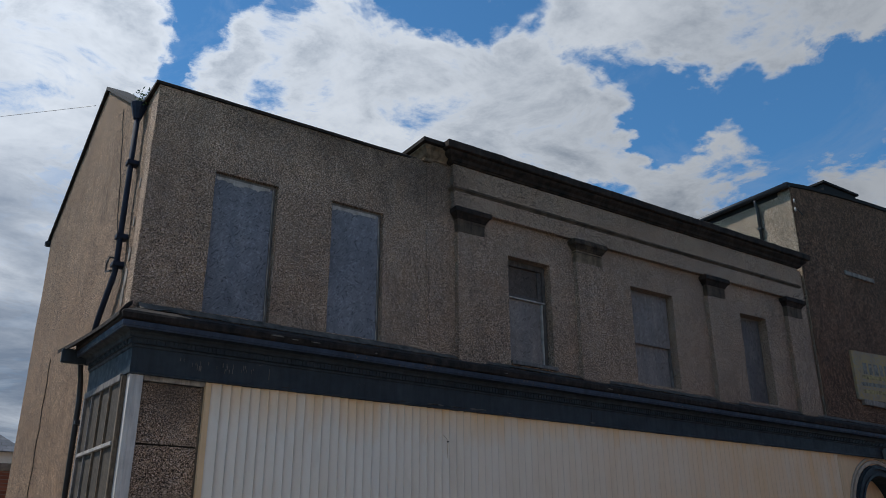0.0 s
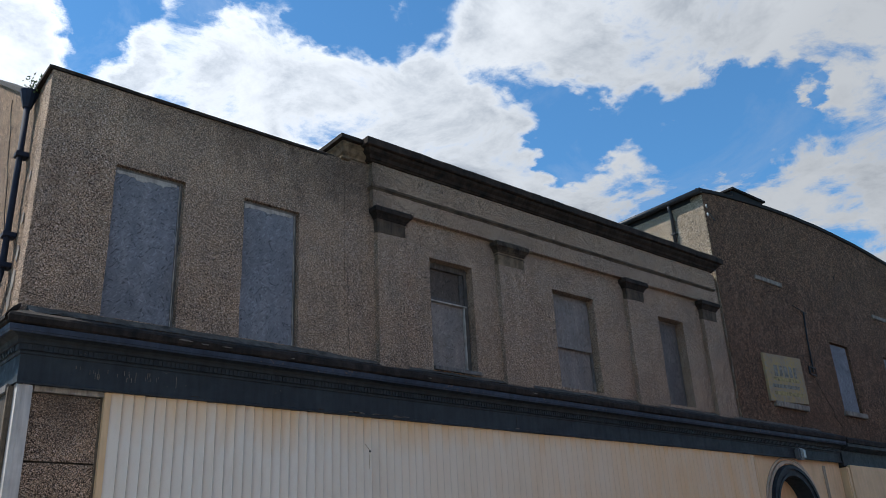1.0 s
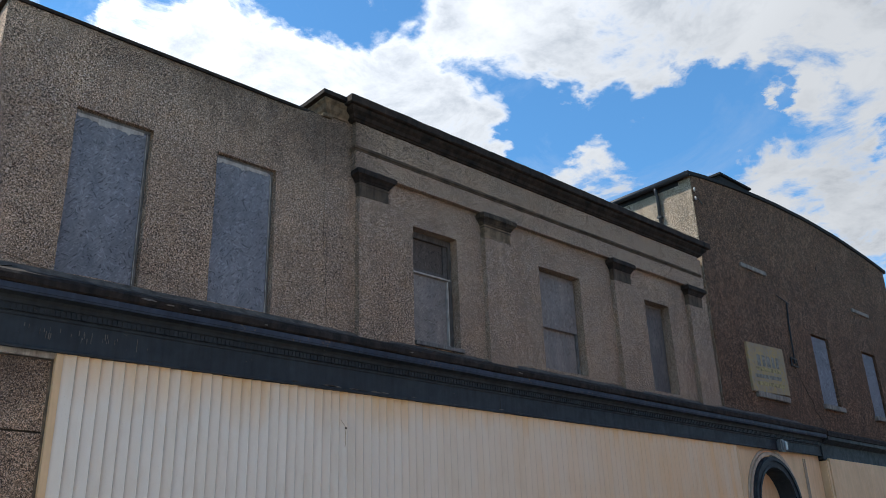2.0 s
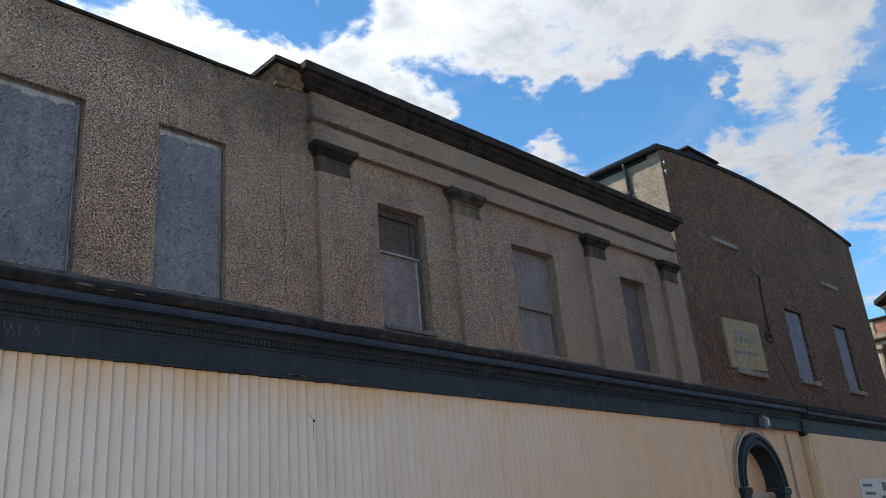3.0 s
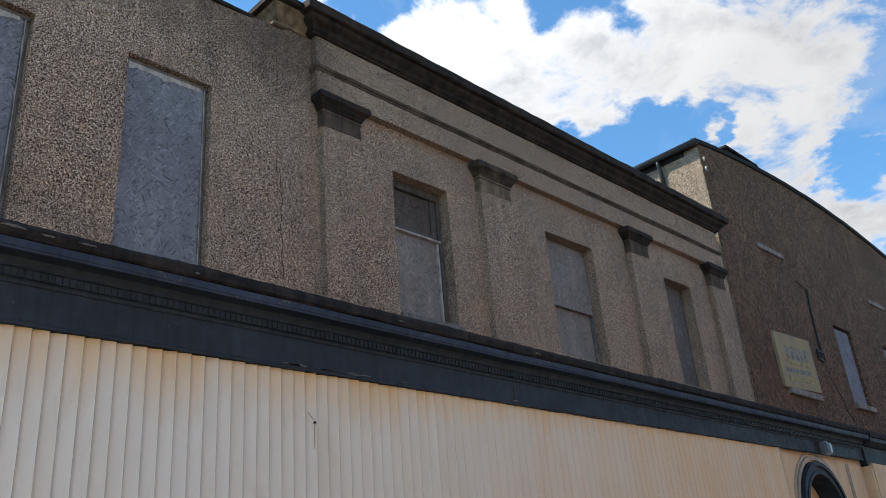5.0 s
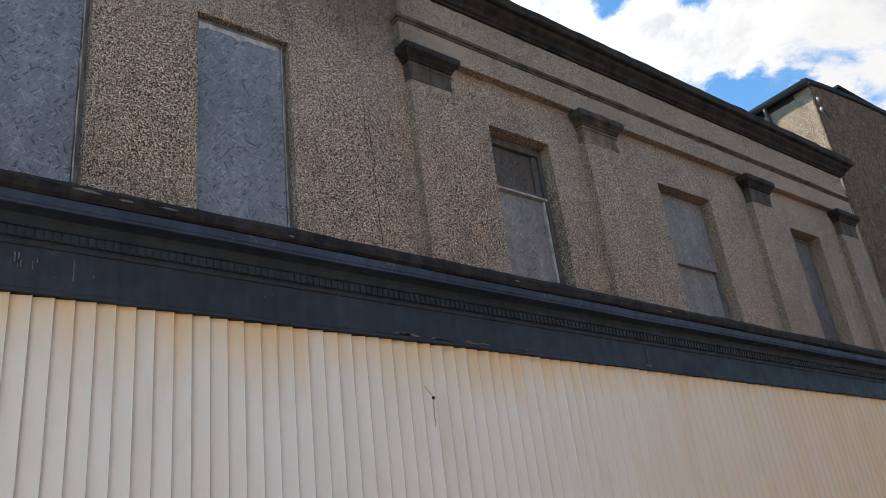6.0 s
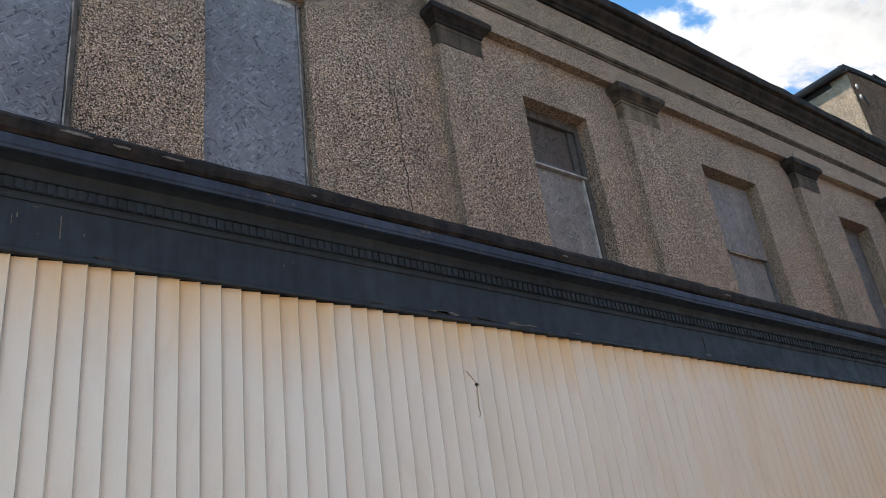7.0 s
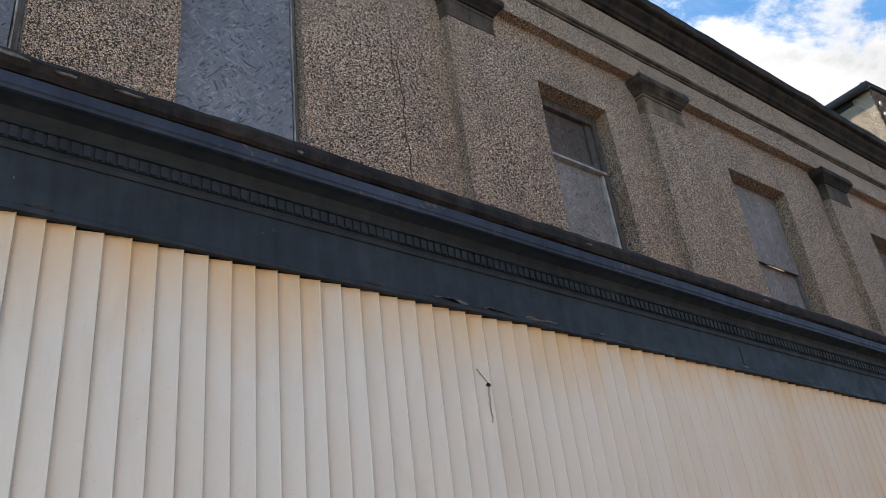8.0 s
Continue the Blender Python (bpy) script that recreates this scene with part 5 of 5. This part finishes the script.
def build_panel_shop():
    s = thing("panelled_shop", (25.0, 10.5, 0), "shop closed with a flat cream hoarding under a navy fascia", "shop")
    x0, x1 = X_END + 0.03, 29.1
    part("hoarding", box(21.80, x1, 10.42, 10.52, -0.02, 3.985, 0.006), CREAM_WALL, s, "flat cream painted hoarding")
    part("side_return", box(21.665, 21.80, 10.44, 10.95, -0.02, 3.93, 0.02), CREAM_WALL, s)
    part("shadow_gap", box(21.61, 21.66, 10.66, 10.95, -0.02, 3.95), DARK, s)
    path = [(x0, 10.48), (x1, 10.48), (x1, 11.0)]
    part("frieze", sweep(path, [(-0.3, 3.90), (0.0, 3.90), (0.0, 4.36), (-0.3, 4.36)], 0.4, lambda p, k, o, z: (o, z + (0.008 * (p.x - 14.0) if k < 2 else 0.0))), BLUE, s)
    cor = part("cornice", sweep(path, [(-0.1, 4.34), (0.06, 4.345), (0.1, 4.37), (0.17, 4.40), (0.2, 4.41), (0.205, 4.49), (-0.1, 4.50)], 0.4), BLUE, s)
    part("capping", sweep(path, [(0.14, 4.498), (0.23, 4.50), (0.235, 4.59), (0.215, 4.63), (-0.2, 4.76), (-0.49, 4.86), (-0.49, 4.498)], 0.08, ragged(0.008)), CAPPING, cor)
    part("joint_cover", box(X_END - 0.02, X_END + 0.026, 10.455, 10.52, 3.95, 4.36, 0.006), BLUE, s)
    part("end_post", box(x1 - 0.02, x1 + 0.12, 10.44, 10.96, -0.02, 3.94, 0.01), BLUE, s)
    part("loose_stone", box(20.9, 21.7, 10.32, 10.5, 4.585, 4.64, 0.015), SILL_STONE, cor)
    n = thing("shop_notice", (26.0, 10.41, 2.2), "white printed shop notice fixed to the cream hoarding", "sign")
    part("panel", box(24.05, 28.4, 10.395, 10.425, 2.05, 2.96, 0.004), NOTICE, n)
    for a, c, z, h in ((25.6, 25.95, 2.66, 0.22), (26.0, 26.65, 2.66, 0.22), (26.72, 27.3, 2.66, 0.22), (24.25, 24.9, 2.76, 0.07), (24.3, 25.0, 2.56, 0.07), (25.4, 27.5, 2.42, 0.12)):
        part("letter_bar", box(a, c, 10.391, 10.398, z, z + h), INK, n)


# ---- far things ----
def build_far_hall():
    b = thing("classical_building", (49, 16, 0), "red brick and pale stone building with columns and a pediment", "building")
    X = 48.0
    part("wall", box(X, X + 12, 8.6, 26.0, -0.1, 12.0), BRICK_Y, b, "red brick wall in sunlight")
    for z0, z1, o in ((11.05, 11.25, 0.25), (11.35, 11.62, 0.55), (8.40, 8.62, 0.3), (8.62, 8.84, 0.5)):
        part("cornice", box(X - o, X + 0.2, 8.3, 26.0, z0, z1, 0.03), ASHLAR, b)
    part("parapet", box(X - 0.1, X + 0.4, 16.3, 26.0, 11.62, 12.40, 0.03), BRICK_Y, b)
    part("parapet_coping", box(X - 0.2, X + 0.5, 16.3, 26.0, 12.38, 12.52, 0.03), SOOT_STONE, b)
    part("attic_block", box(X - 0.2, X + 0.5, 15.35, 16.3, 11.62, 12.86, 0.03), ASHLAR, b)
    part("attic_block", box(X - 0.16, X + 0.5, 17.0, 17.6, 11.62, 12.4, 0.03), ASHLAR, b)
    part("attic_cap", box(X - 0.3, X + 0.5, 15.25, 16.4, 12.86, 12.98, 0.03), ASHLAR, b)
    for y in (17.05, 16.15, 14.2, 13.3, 11.4, 18.6, 20.2):
        for zb, zt in ((8.84, 11.05), (4.6, 8.40)):
            col = part("column", tube([(X - 0.22, y, z) for z in (zb + 0.2, zb + 0.9, zt - 0.25)], 0.17, 14), ASHLAR, b, soft=True)
            part("capital", box(X - 0.5, X + 0.05, y - 0.28, y + 0.28, zt - 0.25, zt, 0.04), ASHLAR, col)
            part("base", box(X - 0.48, X + 0.05, y - 0.27, y + 0.27, zb, zb + 0.2, 0.03), ASHLAR, col)
    for y0 in (14.62, 11.9):
        for z0, z1 in ((9.0, 10.75), (5.0, 7.7)):
            win = part("window", box(X - 0.10, X + 0.1, y0, y0 + 1.05, z0, z1, 0.02), WHITE_TIMBER, b)
            part("pane", box(X - 0.12, X - 0.05, y0 + 0.1, y0 + 0.5, z0 + 0.1, z1 - 0.1), GLASS, win)
            part("pane", box(X - 0.12, X - 0.05, y0 + 0.56, y0 + 0.95, z0 + 0.1, z1 - 0.1), GLASS, win)
    for z0, z1 in ((9.0, 9.9), (5.0, 6.2)):
        part("niche_block", box(X - 0.2, X + 0.1, 15.72, 16.0, z0, z1, 0.03), ASHLAR, b)
    # pediment over the centre bay
    def gable(y0, y1, z0, rise, x0, x1, name, mat):
        bm = bmesh.new()
        c = [(y0, z0), (y1, z0), ((y0 + y1) / 2, z0 + rise)]
        f, g = [bm.verts.new((x0, y, z)) for y, z in c], [bm.verts.new((x1, y, z)) for y, z in c]
        bm.faces.new(f); bm.faces.new(g[::-1])
        for k in range(3):
            bm.faces.new((f[k], g[k], g[(k + 1) % 3], f[(k + 1) % 3]))
        part(name, bm, mat, b)
    gable(8.6, 16.4, 12.1, 1.95, X + 0.05, X + 12, "pediment", BRICK_Y)
    for side in (-1, 1):
        bm = bmesh.new()
        mid, end = 12.5, 12.5 - side * 4.1
        q = [(mid, 15.18), (end, 13.10), (end, 13.32), (mid, 15.42)]
        f, g = [bm.verts.new((X - 0.5, y, z)) for y, z in q], [bm.verts.new((X + 12, y, z)) for y, z in q]
        bm.faces.new(f); bm.faces.new(g[::-1])
        for k in range(4):
            bm.faces.new((f[k], g[k], g[(k + 1) % 4], f[(k + 1) % 4]))
        part("raking_cornice", bm, SOOT_STONE, b)
    gable(8.7, 16.3, 13.08, 2.05, X + 0.02, X + 11.9, "pediment", BRICK_Y)
    for ob in b.children_recursive:
        ob.data.transform(Matrix.Translation((0, -0.76, -0.29)))


def build_left_distance():
    h = thing("distant_house", (0, 36, 0), "distant pale rendered house with a slate hipped roof", "house")
    part("wall", box(-6, 4.4, 32, 40, -0.2, 5.5), RENDER_PALE, h)
    bm = bmesh.new()
    base = [bm.verts.new(c) for c in ((-6.3, 31.7, 5.48), (4.6, 31.7, 5.48), (4.6, 40.3, 5.48), (-6.3, 40.3, 5.48))]
    top = [bm.verts.new(c) for c in ((-3.0, 36, 7.3), (3.6, 33.2, 6.3))]
    bm.faces.new((base[0], base[1], top[1], top[0])); bm.faces.new((base[1], base[2], top[1]))
    bm.faces.new((base[2], base[3], top[0], top[1])); bm.faces.new((base[3], base[0], top[0])); bm.faces.new(base[::-1])
    part("roof", bm, SLATE, h)
    w = thing("brick_yard_wall", (2.6, 21.5, 0), "red brick yard wall with a pale stone coping", "wall")
    part("wall", box(2.36, 2.6, 20.0, 24.0, -0.1, 3.62), BRICK_Y, w)
    part("coping", box(2.30, 2.66, 19.95, 24.05, 3.62, 3.78, 0.02), SILL_STONE, w)
    wire = [(2.46 - 1.48 * f, 16.0 + 4.4 * f, 10.45 + 1.39 * f) for f in spread(0, 9, 0.5)]
    tagged(new("overhead_wire", mesh_of("overhead_wire", tube(wire, 0.006, 5), IRON)), "thin dark telephone wire from the gable", "wire")


def build_bounce_walls():
    """Unseen plain blocks on the camera's side, added to shape bounce light on the fronts."""
    for name, a, c, h in (("terrace", -34, -2.2, 8.0), ("terrace", -1.8, 9.6, 8.8), ("terrace", 10, 46, 9.4)):
        t = thing(name, ((a + c) / 2, -9, 0), "unseen plain brick block, added to weaken the bounce light" if a > 9 else "unseen plain pale block, added to bounce sunlight onto the fronts", "building")
        part("wall", box(a, c, -14, -7.0, -0.1, h), BRICK_X if a > 9 else RENDER_PALE, t)
        part("roof", box(a - 0.1, c + 0.1, -14.1, -6.8, h, h + 0.25, 0.03), SLATE, t)


def build_side_blocker():
    """Unseen plain block across the side street, added to cut light from the left."""
    t = thing("side_blocker", (-14, 14, 0), "unseen plain brick block, added to hold back light from the left", "house")
    part("wall", box(-24, -6.5, 10.8, 20, -0.1, 7.2), BRICK_X, t)
    part("roof", box(-24.2, -6.3, 10.6, 20.2, 7.2, 7.5, 0.03), SLATE, t)


build_ground()
build_side_blocker()
build_corner_building()
build_weeds()
build_middle_building()
build_hall()
build_hall_sign()
build_flood_lamp()
build_doorway()
build_panel_shop()
build_far_hall()
build_left_distance()
build_bounce_walls()
build_shop_front()
